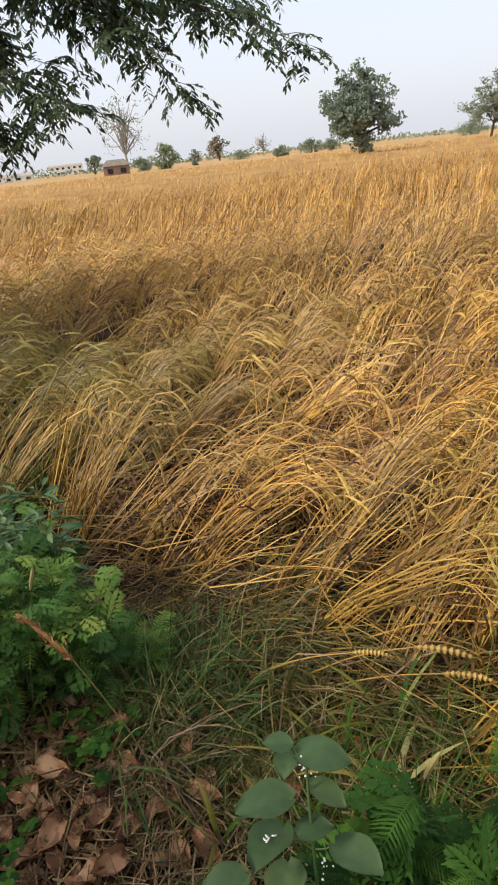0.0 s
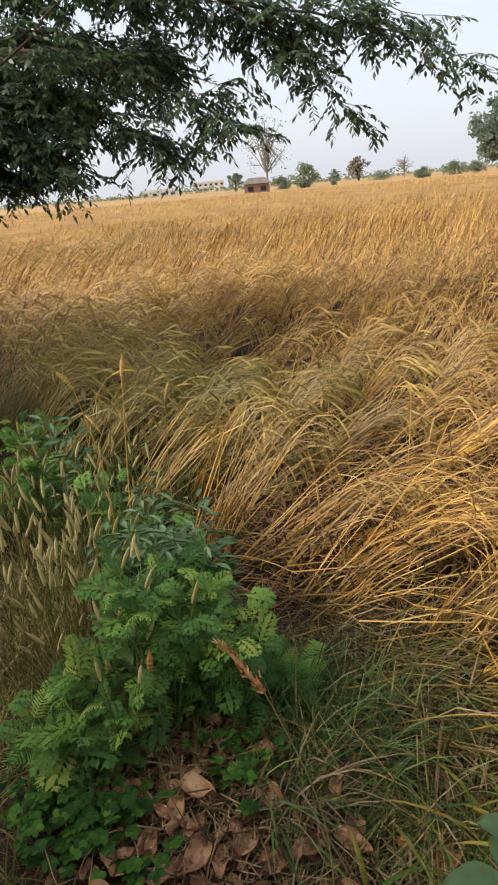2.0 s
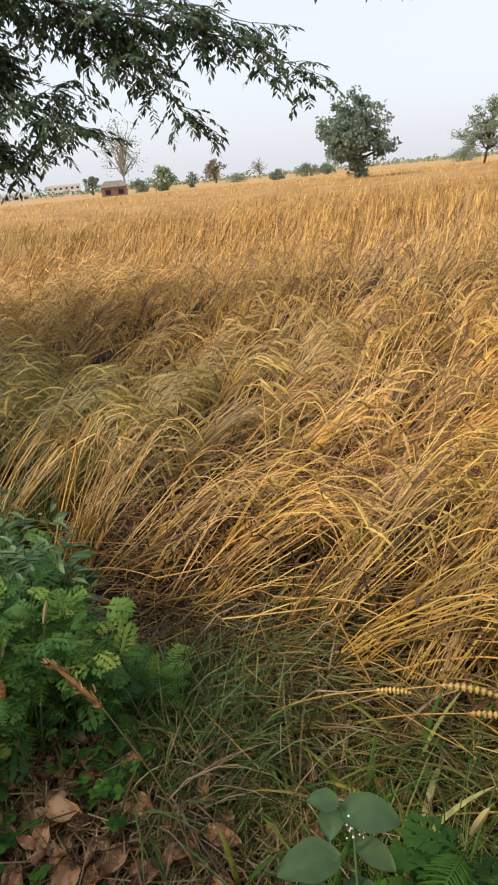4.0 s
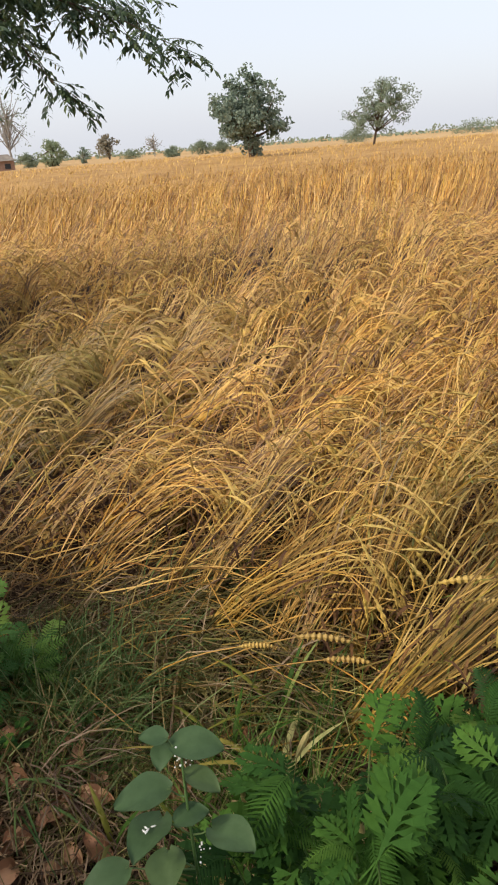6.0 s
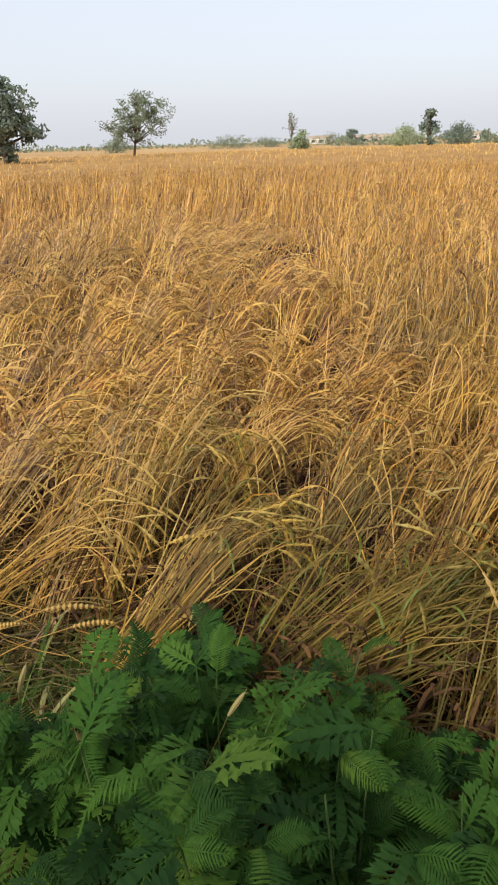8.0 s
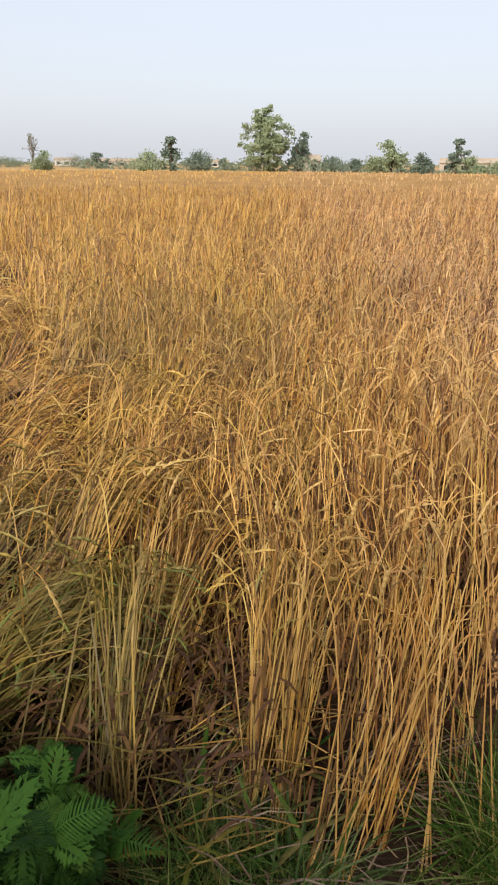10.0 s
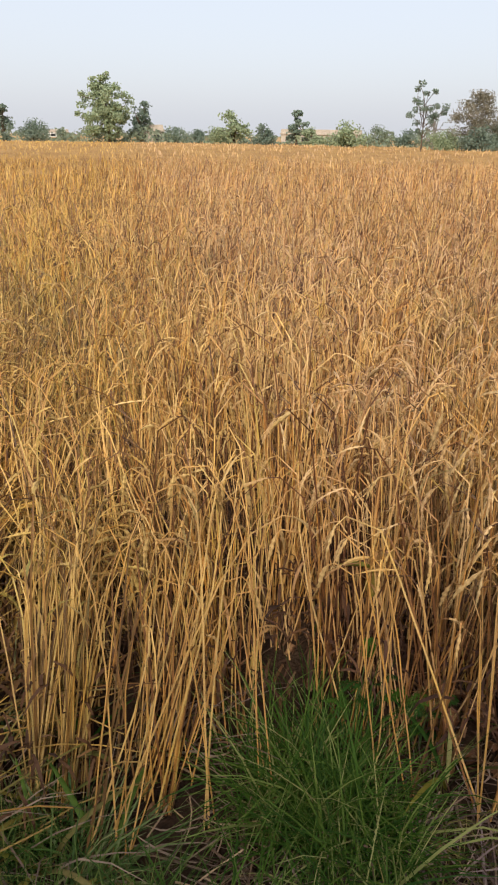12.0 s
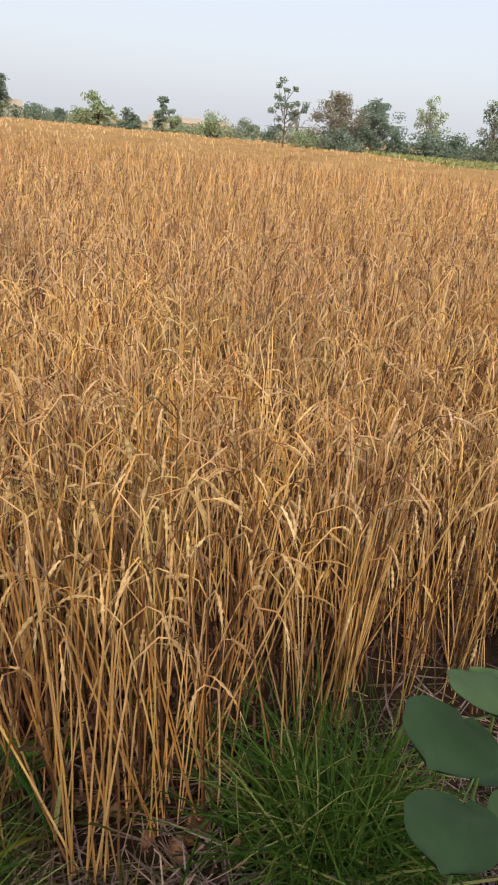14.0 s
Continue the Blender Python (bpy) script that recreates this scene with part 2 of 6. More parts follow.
def tussocks(x, y, size, seed):
    """The tussock that each place belongs to: its middle and four random numbers of its own, -0.5 to 0.5."""
    ix, iy = np.floor(x / size), np.floor(y / size)
    best = np.full(len(x), 1e9)
    res = [np.zeros(len(x)) for _ in range(6)]
    for dx in (-1, 0, 1):
        for dy in (-1, 0, 1):
            jx, jy = ix + dx, iy + dy
            cx, cy = (jx + lattice(jx, jy, seed)) * size, (jy + lattice(jx, jy, seed + 1)) * size
            d = (x - cx) ** 2 + (y - cy) ** 2
            near = d < best
            best = np.where(near, d, best)
            for i, val in enumerate((cx, cy, *(lattice(jx, jy, seed + 2 + k) - 0.5 for k in range(4)))):
                res[i] = np.where(near, val, res[i])
    return res


def unit(v):
    return v / np.maximum(np.linalg.norm(v, axis=-1, keepdims=True), 1e-9)


def tubes(curves, radii, sides):
    """Tubes along curves (N, K, 3) with radii (N, K): vertices and quads."""
    n, k, _ = curves.shape
    tan = unit(np.gradient(curves, axis=1))
    ref = np.zeros_like(tan)
    ref[..., 0], ref[..., 1] = 0.31, 0.95
    s1 = unit(np.cross(tan, ref))
    s2 = np.cross(tan, s1)
    a = np.arange(sides) * 2 * math.pi / sides
    v = curves[:, :, None] + radii[:, :, None, None] * (s1[:, :, None] * np.cos(a)[:, None] + s2[:, :, None] * np.sin(a)[:, None])
    i = np.arange(n)[:, None, None] * k * sides
    j = np.arange(k - 1)[None, :, None] * sides
    c = np.arange(sides)[None, None]
    c2 = (c + 1) % sides
    q = np.stack(np.broadcast_arrays(i + j + c, i + j + c2, i + j + sides + c2, i + j + sides + c), -1)
    return v.reshape(-1, 3), q.reshape(-1, 4)


def ribbons(curves, widths, across):
    """Flat strips along curves (N, K, 3), as wide as widths (N, K), lying across the given directions (N, K, 3)."""
    n, k, _ = curves.shape
    h = across * widths[..., None] / 2
    v = np.stack([curves - h, curves + h], 2)
    i = np.arange(n)[:, None] * k * 2 + np.arange(k - 1)[None] * 2
    q = np.stack([i, i + 1, i + 3, i + 2], -1)
    return v.reshape(-1, 3), q.reshape(-1, 4)


def np_mesh(name, blocks, mats, smooth=False):
    """One mesh from blocks of (vertices, quads, material index, value of 'unripe' for each vertex or None)."""
    vs, qs, ms, us, at = [], [], [], [], 0
    for v, q, m, u in blocks:
        if not len(v):
            continue
        vs.append(v)
        qs.append(q + at)
        ms.append(np.full(len(q), m))
        us.append(np.zeros(len(v)) if u is None else u)
        at += len(v)
    v, q, m, u = np.concatenate(vs), np.concatenate(qs), np.concatenate(ms), np.concatenate(us)
    me = bpy.data.meshes.new(name)
    me.vertices.add(len(v))
    me.vertices.foreach_set("co", v.astype(np.float32).ravel())
    me.loops.add(q.size)
    me.loops.foreach_set("vertex_index", q.astype(np.int32).ravel())
    me.polygons.add(len(q))
    me.polygons.foreach_set("loop_start", np.arange(0, q.size, 4, dtype=np.int32))
    me.polygons.foreach_set("loop_total", np.full(len(q), 4, dtype=np.int32))
    for mat in mats:
        me.materials.append(mat)
    me.polygons.foreach_set("material_index", m.astype(np.int32))
    me.polygons.foreach_set("use_smooth", np.full(len(q), smooth))
    a = me.attributes.new("unripe", "FLOAT", "POINT")
    a.data.foreach_set("value", u.astype(np.float32))
    me.update(calc_edges=True)
    me.validate()
    return me


def part(name, data, parent, m=None, label=""):
    """A mesh (or a bmesh) as one object under a thing or a part."""
    ob = new(name, data)
    ob.parent = parent
    if m is not None:
        ob.matrix_basis = m
    if label:
        ob["label"] = label
    return ob


def bm_mesh(name, bm, mat, smooth=False):
    me = bpy.data.meshes.new(name)
    bm.to_mesh(me)
    bm.free()
    me.materials.append(mat)
    if smooth:
        for p in me.polygons:
            p.use_smooth = True
    return me


def box_into(bm, size, m):
    r = bmesh.ops.create_cube(bm, size=1.0, matrix=m @ Matrix.Diagonal((*size, 1)))
    return r["verts"]


# ---- the plan: the field's edge runs beside the bund; u along it, v into the field ----
EDGE_D = np.array([0.61, -0.79])
EDGE_N = np.array([0.79, 0.61])
EDGE_V = 0.91
HUB = np.array([0.45, -0.55])  # middle of the walk


def uv_of(x, y):
    return x * EDGE_D[0] + y * EDGE_D[1], x * EDGE_N[0] + y * EDGE_N[1] - EDGE_V


def xy_of(u, v):
    return u * EDGE_D[0] + (v + EDGE_V) * EDGE_N[0], u * EDGE_D[1] + (v + EDGE_V) * EDGE_N[1]


def ground_z(x, y):
    r = np.hypot(x - HUB[0], y - HUB[1])
    return (vnoise(x, y, 0.45, 3) - 0.5) * 0.05 * np.clip(1.6 - r / 12, 0, 1) + (vnoise(x, y, 0.11, 4) - 0.5) * 0.018 * (r < 8)


def make_ground():
    radii = np.concatenate([np.linspace(0.05, 4, 70), np.geomspace(4.1, 3500, 60)])
    na = 220
    ang = np.linspace(0, 2 * math.pi, na, endpoint=False)
    x = HUB[0] + radii[:, None] * np.cos(ang)
    y = HUB[1] + radii[:, None] * np.sin(ang)
    v = np.stack([x, y, ground_z(x, y)], -1).reshape(-1, 3)
    i = np.arange(len(radii) - 1)[:, None] * na
    j = np.arange(na)[None]
    q = np.stack(np.broadcast_arrays(i + j, i + na + j, i + na + (j + 1) % na, i + (j + 1) % na), -1).reshape(-1, 4)
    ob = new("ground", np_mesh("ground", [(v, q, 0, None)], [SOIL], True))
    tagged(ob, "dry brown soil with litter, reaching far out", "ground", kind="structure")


make_ground()


# ---- wheat ----
def lodging(x, y):
    """Lean from upright (degrees), heading (radians) and greenness of the wheat at a place."""
    u, v = uv_of(x, y)
    r = np.hypot(x - HUB[0], y - HUB[1])
    flat = 1 / (1 + np.exp(np.clip((u - 0.55 + 0.24 * v - (vnoise(x, y, 0.8, 18) - 0.5) * 0.7) * 5, -30, 30)))  # laid flat on one side, leaning on the other
    az = np.degrees(np.arctan2(x - HUB[0], y - HUB[1]))
    stand = np.interp(az, (-26, -20, -14, -7, -3, 4, 9, 14, 18, 22, 26, 28, 32, 60), (26, 15, 8.0, 6.0, 5.2, 5.6, 6.6, 6.8, 6.6, 8.4, 10.2, 8.5, 5.0, 4.0))  # how far the beaten crop reaches
    away = np.clip((r - stand + 1.2 - (vnoise(x, y, 1.3, 19) - 0.5) * 1.6) / np.interp(az, (0, 12, 20, 30), (6.0, 4.6, 3.0, 3.2)), 0, 1)
    lock = np.exp(-(np.clip(np.abs(az - 24.0) - 2.5, 0, 90) / 1.8) ** 2) * np.clip((r - 4.4) / 1.0, 0, 1) * np.clip((13.5 - r) / 2.5, 0, 1)  # the beaten swath beside the gap
    away = away * (1 - lock)
    lean = 23 - 12 * np.clip((u - 0.5) / 1.0, 0, 1) + flat * (27 + 9 * np.clip((0.6 - x) / 1.5, 0, 1) * np.clip((y - 2.2) / 1.0, 0, 1)) + 22 * lock
    lean += (vnoise(x, y, 1.3, 11) - 0.5) * 22 + (vnoise(x, y, 0.42, 12) - 0.5) * (14 + 16 * flat)
    lean += 17 * np.exp(-((u - 0.2) / 0.62) ** 2) * np.exp(-((v - 0.8) / 0.65) ** 2)  # the crop bows over beside the weeds
    lean += 15 * flat * np.exp(-((u + 0.3) / 0.7) ** 2) * np.exp(-(v / 0.9) ** 2)
    lean = lean * (1 - away) + away * (np.interp(az, (0, 12, 25), (33, 25, 15)) + (vnoise(x, y, 2.2, 13) - 0.5) * 26)
    head = radians(12) - 0.14 * flat * np.exp(-(v / 1.3) ** 2) + (vnoise(x, y, 1.7, 14) - 0.5) * 0.9 + (vnoise(x, y, 0.4, 20) - 0.5) * 0.7 + flat * 0.12 - 0.35 * lock
    green = np.clip((vnoise(x, y, 0.8, 15) - 0.68) * 2.2, 0, 0.5) * np.clip(1.25 - r / 7, 0.2, 1)
    green += 0.45 * np.exp(-((x - 1.0) ** 2 + (y - 1.15) ** 2) / 0.16) + 0.35 * np.exp(-((x - 0.2) ** 2 + (y - 1.7) ** 2) / 0.2)
    green += 0.3 * np.exp(-((u + 0.2) / 0.6) ** 2) * np.exp(-(v / 0.8) ** 2) * np.clip(vnoise(x, y, 0.35, 27) * 2 - 0.4, 0, 1)
    green += 0.16 * np.exp(-(v / 0.55) ** 2) * (u < 0.5) * np.clip(vnoise(x, y, 0.4, 24) * 2 - 0.3, 0, 1)
    green += np.clip(0.3 - np.abs(v - 0.05) * 1.1, 0, 0.25) * np.clip(vnoise(x, y, 0.6, 16) * 1.5 - 0.3, 0, 1)
    # greener wheat at the left; its olive also stands in for tree shade
    green += 0.9 * np.exp(-((x + 1.9) ** 2 + (y - 3.9) ** 2) / 1.5) + 0.7 * np.exp(-((x + 7.0) ** 2 + (y - 17.5) ** 2) / 14) + 0.22 * np.exp(-((x - 0.6) ** 2 + (y - 4.3) ** 2) / 0.5) + np.clip((-1.0 - x) * 0.3, 0, 0.4) * np.clip((12 - r) / 5, 0, 1)
    green += 0.4 * np.exp(-((x - 2.6) ** 2 + (y - 1.6) ** 2) / 0.5) * vnoise(x, y, 0.4, 17)
    return lean, head, np.clip(green, 0, 0.8)


def canopy_height(x, y):
    lean, _, _ = lodging(x, y)
    return 0.66 * np.cos(np.radians(lean)) + 0.03


def edge_of(u):
    """How far into the field the crop's ragged edge lies at a place along it."""
    return np.interp(u, (-2.4, -1.8, -1.35, -0.9, -0.2, 0.25, 0.8, 1.4, 1.75, 1.95, 2.15, 2.55), (-0.12, -0.02, 0.26, 0.2, 0.08, 0.04, 0.02, 0.2, 0.06, -0.02, 0.04, 0.16))


def scatter(rng, count, r0, r1, vmin=0.0, a0=-62, a1=135):
    """Places in the field between two distances from the walk; azimuths clockwise from +y."""
    r = np.sqrt(rng.uniform(r0 * r0, r1 * r1, count))
    a = np.radians(rng.uniform(a0, a1, count))
    x, y = HUB[0] + r * np.sin(a), HUB[1] + r * np.cos(a)
    u, v = uv_of(x, y)
    keep = v > vmin + edge_of(u) + (vnoise(x, y, 0.3, 21) - 0.5) * 0.2 - np.clip((-2.2 - u) * 0.3, 0, 0.55)
    tuft = vnoise(x, y, 0.16 + 0.02 * r0, 22) * 0.6 + vnoise(x, y, 0.5 + 0.03 * r0, 23) * 0.4
    keep &= rng.random(count) < np.clip(tuft * 2.6 - np.where(u < 0.4, 0.62, 0.45), 0.06, 1)
    along = np.clip(((x - 4.2) * 1.4 + (y - 5.9) * 2.7) / 9.25, 0, 1)
    keep &= np.hypot(x - 4.2 - 1.4 * along, y - 5.9 - 2.7 * along) > (0.22 + 0.25 * vnoise(x, y, 0.6, 25)) * (rng.random(count) > 0.2)  # the bare gap beside the beaten swath
    keep &= (np.hypot(x - 1.93, y + 0.57) > 0.17) | (rng.random(count) < 0.3)  # a thin place at the edge
    return x[keep], y[keep]


def stalk_curves(rng, x, y, k, length=0.76, wild=1.0):
    """Straight stalks in leaning locks; each bends over sharply below its ear, beaten ones in a longer bow."""
    n = len(x)
    tx, ty, ra, rb, rc, rd = tussocks(x, y, 0.3, 60)
    bunch = 0.3 + 0.36 * np.clip((lodging(x, y)[0] - 34) / 14, 0, 1)
    x, y = x + (tx - x) * bunch, y + (ty - y) * bunch
    sx, sy, *_ = tussocks(x, y, 0.1, 66)
    x, y = x + (sx - x) * 0.3, y + (sy - y) * 0.3  # several tillers rise from one plant
    lean, head, green = lodging(x, y)
    upright = np.clip((46 - lean) / 18, 0, 1)
    lean = np.clip(lean + rng.normal(0, 1, n) * (5 + 0.5 * upright) + ra * (38 - 26 * upright), 1, 72)
    head = head + rb * (0.9 - 0.4 * upright) + rng.normal(0, 0.15, n)
    tilt = 7.5 * upright
    lx, ly = lean * np.cos(head) + rng.normal(0, 1, n) * tilt, lean * np.sin(head) + rng.normal(0, 1, n) * tilt
    lean, head = np.where(upright > 0, np.hypot(lx, ly), lean), np.where(upright > 0, np.arctan2(ly, lx), head)
    _, v = uv_of(x, y)
    stray = rng.random(n) < wild * 0.1 + wild * 0.12 * np.clip(1 - v / 0.35, 0, 1)
    lean = np.where(stray, lean * rng.uniform(0.3, 1.15, n) + 12 * upright * rng.random(n), lean)
    head = head + np.where(stray & (v > 0.45), rng.normal(0, 0.9, n), 0)
    ll = length * np.clip(rng.normal(1, 0.07 + 0.09 * upright, n), 0.5, 1.3) * (1 + rc * (0.12 + 0.1 * upright))
    nod = np.radians(np.clip(rng.normal(84, 24, n) + 46 * upright + rd * 30, 8, 165))
    s = 1 - (1 - np.linspace(0, 1, k)) ** 1.9
    turn = (0.79 + 0.13 * upright + rng.uniform(-0.06, 0.03, n))[:, None]  # where the neck begins
    th = np.radians(lean)[:, None] * np.clip(s / 0.25, 0.45 + 0.45 * upright[:, None], 1) ** 0.8 + nod[:, None] * np.clip((s - turn) / (1 - turn), 0, 1) ** 1.1
    th = np.minimum(th, 2.75)
    step = ll[:, None] * np.diff(s)[None]
    mid = (th[:, 1:] + th[:, :-1]) / 2
    hor = np.concatenate([np.zeros((n, 1)), np.cumsum(np.sin(mid) * step, 1)], 1)
    z = np.concatenate([np.zeros((n, 1)), np.cumsum(np.cos(mid) * step, 1)], 1)
    wob = np.cumsum(rng.normal(0, 0.003, (n, k)), 1)
    hs = head[:, None] + (rng.normal(0, 1, n) * (0.3 + 0.7 * upright))[:, None] * s[None] ** 6
    hstep = np.diff(hor, axis=1, prepend=0)
    cx = x[:, None] + np.cumsum(hstep * np.cos(hs), 1) - wob * np.sin(head)[:, None]
    cy = y[:, None] + np.cumsum(hstep * np.sin(hs), 1) + wob * np.cos(head)[:, None]
    head = hs[:, -1]
    z = np.maximum(z + ground_z(x, y)[:, None], 0.012)
    green = np.clip(green + rng.normal(0, 0.1, n) + rd * 0.22, 0, 1)
    return np.stack([cx, cy, z], -1), th[:, -1], head, green


def ear_curves(rng, tip, th, head, k, length=0.085):
    n = len(tip)
    s = np.linspace(0, 1, k)
    t = np.minimum(th[:, None] + s * rng.uniform(0.2, 1.0, n)[:, None], 2.95)
    step = (length * rng.normal(1, 0.12, n))[:, None] / (k - 1)
    mid = (t[:, 1:] + t[:, :-1]) / 2
    hor = np.concatenate([np.zeros((n, 1)), np.cumsum(np.sin(mid) * step, 1)], 1)
    z = np.concatenate([np.zeros((n, 1)), np.cumsum(np.cos(mid) * step, 1)], 1)
    return np.stack([tip[:, None, 0] + hor * np.cos(head)[:, None], tip[:, None, 1] + hor * np.sin(head)[:, None], np.maximum(tip[:, None, 2] + z, 0.01)], -1)


def leaf_curves(rng, curves, k, share, length=0.13):
    """Dry blades that spring from a stalk and droop."""
    n, kk, _ = curves.shape
    pick = np.nonzero(rng.random(n) < share)[0]
    at = rng.integers(max(1, kk // 4), kk - 1, len(pick))
    root = curves[pick, at]
    ang = rng.uniform(0, 2 * math.pi, len(pick))
    ll = length * rng.uniform(0.5, 1.3, len(pick))
    s = np.linspace(0, 1, k)
    el = rng.uniform(0.3, 1.3, len(pick))[:, None] - s[None] ** 0.8 * rng.uniform(1.6, 3.2, len(pick))[:, None]
    step = ll[:, None] / (k - 1)
    hor = np.concatenate([np.zeros((len(pick), 1)), np.cumsum(np.cos(el[:, 1:]) * step, 1)], 1)
    z = np.concatenate([np.zeros((len(pick), 1)), np.cumsum(np.sin(el[:, 1:]) * step, 1)], 1)
    c = np.stack([root[:, None, 0] + hor * np.cos(ang)[:, None], root[:, None, 1] + hor * np.sin(ang)[:, None], np.maximum(root[:, None, 2] + z, 0.01)], -1)
    tw = rng.uniform(-0.9, 0.9, len(pick))[:, None] * s
    across = np.stack([-np.sin(ang)[:, None] * np.cos(tw), np.cos(ang)[:, None] * np.cos(tw), np.sin(tw)], -1)
    return c, across, pick, s


def awn_ribbons(rng, ears, count, length, fat=1.0):
    """Bristles along the ears."""
    n, k, _ = ears.shape
    idx = np.repeat(np.arange(n), count)
    at = rng.integers(0, k, len(idx))
    root = ears[idx, at]
    tan = unit(np.gradient(ears, axis=1))[idx, at]
    d = unit(tan + rng.normal(0, 0.19, (len(idx), 3)))
    c = np.stack([root, root + d * (length * rng.uniform(0.5, 1.2, len(idx)))[:, None]], 1)
    side = unit(np.cross(d, rng.normal(0, 1, (len(idx), 3))))
    w = np.stack([np.full(len(idx), 0.0011 * fat), np.full(len(idx), 0.0003 * fat)], 1)
    return (*ribbons(c, w, np.stack([side, side], 1)), idx)


def wheat_mesh(name, seed, x, y, kstem, stem_sides, kear, ear_sides, kleaf, share, awns, fat, basal):
    rng = np.random.default_rng(seed)
    cur, th, head, green = stalk_curves(rng, x, y, kstem)
    if kear > 6:  # nothing hangs out over the bund
        eu, ev = uv_of(cur[:, :, 0], cur[:, :, 1])
        inside = (ev > edge_of(eu) - 0.05).all(1)
        cur, th, head, green, x, y = cur[inside], th[inside], head[inside], green[inside], x[inside], y[inside]
    n = len(x)
    blocks = []
    rad = np.linspace(0.0022, 0.0013, kstem)[None] * rng.uniform(0.8, 1.3, n)[:, None] * fat * np.where(lodging(x, y)[0] > 40, 0.98, 1.0)[:, None]
    if stem_sides > 2:
        v, q = tubes(cur, rad, stem_sides)
    else:
        a = rng.uniform(0, math.pi, n)
        v, q = ribbons(cur, rad * 2, np.stack([np.cos(a), np.sin(a), np.zeros(n)], -1)[:, None].repeat(kstem, 1))
    blocks.append((v, q, 0, np.repeat(green, kstem * stem_sides)))
    ears = ear_curves(rng, cur[:, -1], th, head, kear, (0.072 if kear > 6 else 0.085) + 0.035 * np.clip((lodging(x, y)[0] - 30) / 20, 0, 1))
    s = np.linspace(0, 1, kear)
    prof = np.sin(np.clip(s * 0.9 + 0.1, 0, 1) ** 0.8 * math.pi) ** 0.6 * (1 + (0.4 if kear > 6 else 0.2) * np.cos(np.arange(kear) * math.pi))
    er = (0.0036 if kear > 6 else 0.0038) * (0.9 + 0.35 * np.clip((lodging(x, y)[0] - 30) / 20, 0, 1))[:, None] * prof[None] * rng.uniform(0.8, 1.2, n)[:, None] * (fat ** (0.55 if kear > 6 else 0.66))
    v, q = tubes(ears, er, ear_sides)
    blocks.append((v, q, 1, np.repeat(green, kear * ear_sides)))
    if share:
        for again in range(2 if share > 1 else 1):
            c, ac, pick, sl = leaf_curves(rng, cur, kleaf, np.where(lodging(x, y)[0] < 36, 0.18, 1.0) * (min(share, 1) if not again else share - 1))
            w = (0.0072 if kleaf > 4 else 0.0062) * (np.sin(np.clip(sl * 0.9 + 0.1, 0, 1) * math.pi) ** 0.6)[None] * rng.uniform(0.6, 1.3, len(pick))[:, None] * fat ** 0.5 * np.where(lodging(x[pick], y[pick])[0] < 45, 0.62, 1.0)[:, None]
            v, q = ribbons(c, w, ac)
            blocks.append((v, q, 2, np.repeat(np.clip(green[pick] * 1.3, 0, 1), kleaf * 2)))
    # dead basal leaves, their dark tone adding painted shade to the gaps
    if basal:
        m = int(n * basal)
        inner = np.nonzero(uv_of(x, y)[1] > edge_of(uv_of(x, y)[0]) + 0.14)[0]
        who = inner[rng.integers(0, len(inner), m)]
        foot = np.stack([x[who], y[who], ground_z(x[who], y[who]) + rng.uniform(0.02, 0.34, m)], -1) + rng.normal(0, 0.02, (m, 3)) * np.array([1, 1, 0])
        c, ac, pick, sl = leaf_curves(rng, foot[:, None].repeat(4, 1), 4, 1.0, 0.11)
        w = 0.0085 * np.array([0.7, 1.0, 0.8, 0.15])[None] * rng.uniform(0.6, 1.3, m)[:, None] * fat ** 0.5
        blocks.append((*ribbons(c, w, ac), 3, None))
    if awns:
        v, q, idx = awn_ribbons(rng, ears, awns, 0.06, fat)
        blocks.append((v, q, 1, np.repeat(green[idx], 4)))
    return np_mesh(name, blocks, [STEM, EAR, BLADE, OLD_LEAF])


WHEAT = ((0.0, 3.4, 680, (7, 3, 9, 4, 4, 0.7, 6, 1.1, 1.6)), (3.4, 6.0, 350, (6, 3, 5, 3, 4, 0.2, 2, 1.4, 0.5)), (6.0, 11.0, 130, (5, 3, 4, 3, 3, 0.1, 0, 1.9, 0.0)), (11.0, 28.0, 34, (4, 2, 3, 3, 3, 0.0, 0, 3.2, 0.0)))
for i, (r0, r1, density, spec) in enumerate(WHEAT):
    rng = np.random.default_rng(40 + i)
    area = math.pi * (r1 * r1 - r0 * r0) * 197 / 360
    px, py = scatter(rng, int(area * density * 1.22), r0, r1)
    ob = new("wheat_crop", wheat_mesh("wheat_crop", 50 + i, px, py, *spec))
    tagged(ob, ("ripe golden wheat beaten flat and leaning at the field edge", "ripe golden wheat lodged in sweeping waves", "leaning golden wheat in the middle of the field", "standing golden wheat far out in the field")[i], "wheat", kind="stuff")


def far_fields():
    """Pale fields that go on behind the wheat to the horizon."""
    radii = np.geomspace(97, 2500, 14)
    ang = np.radians(np.linspace(-100, 170, 120))
    x, y = HUB[0] + radii[:, None] * np.sin(ang), HUB[1] + radii[:, None] * np.cos(ang)
    v = np.stack([x, y, 0.35 + 0 * x], -1).reshape(-1, 3)
    na = len(ang)
    i, j = np.arange(len(radii) - 1)[:, None] * na, np.arange(na - 1)[None]
    q = np.stack(np.broadcast_arrays(i + j, i + j + 1, i + na + j + 1, i + na + j), -1).reshape(-1, 4)
    tagged(new("far_field", np_mesh("far_field", [(v, q, 0, None)], [STUBBLE])), "pale dry fields stretching to the horizon", "field", kind="structure")


far_fields()


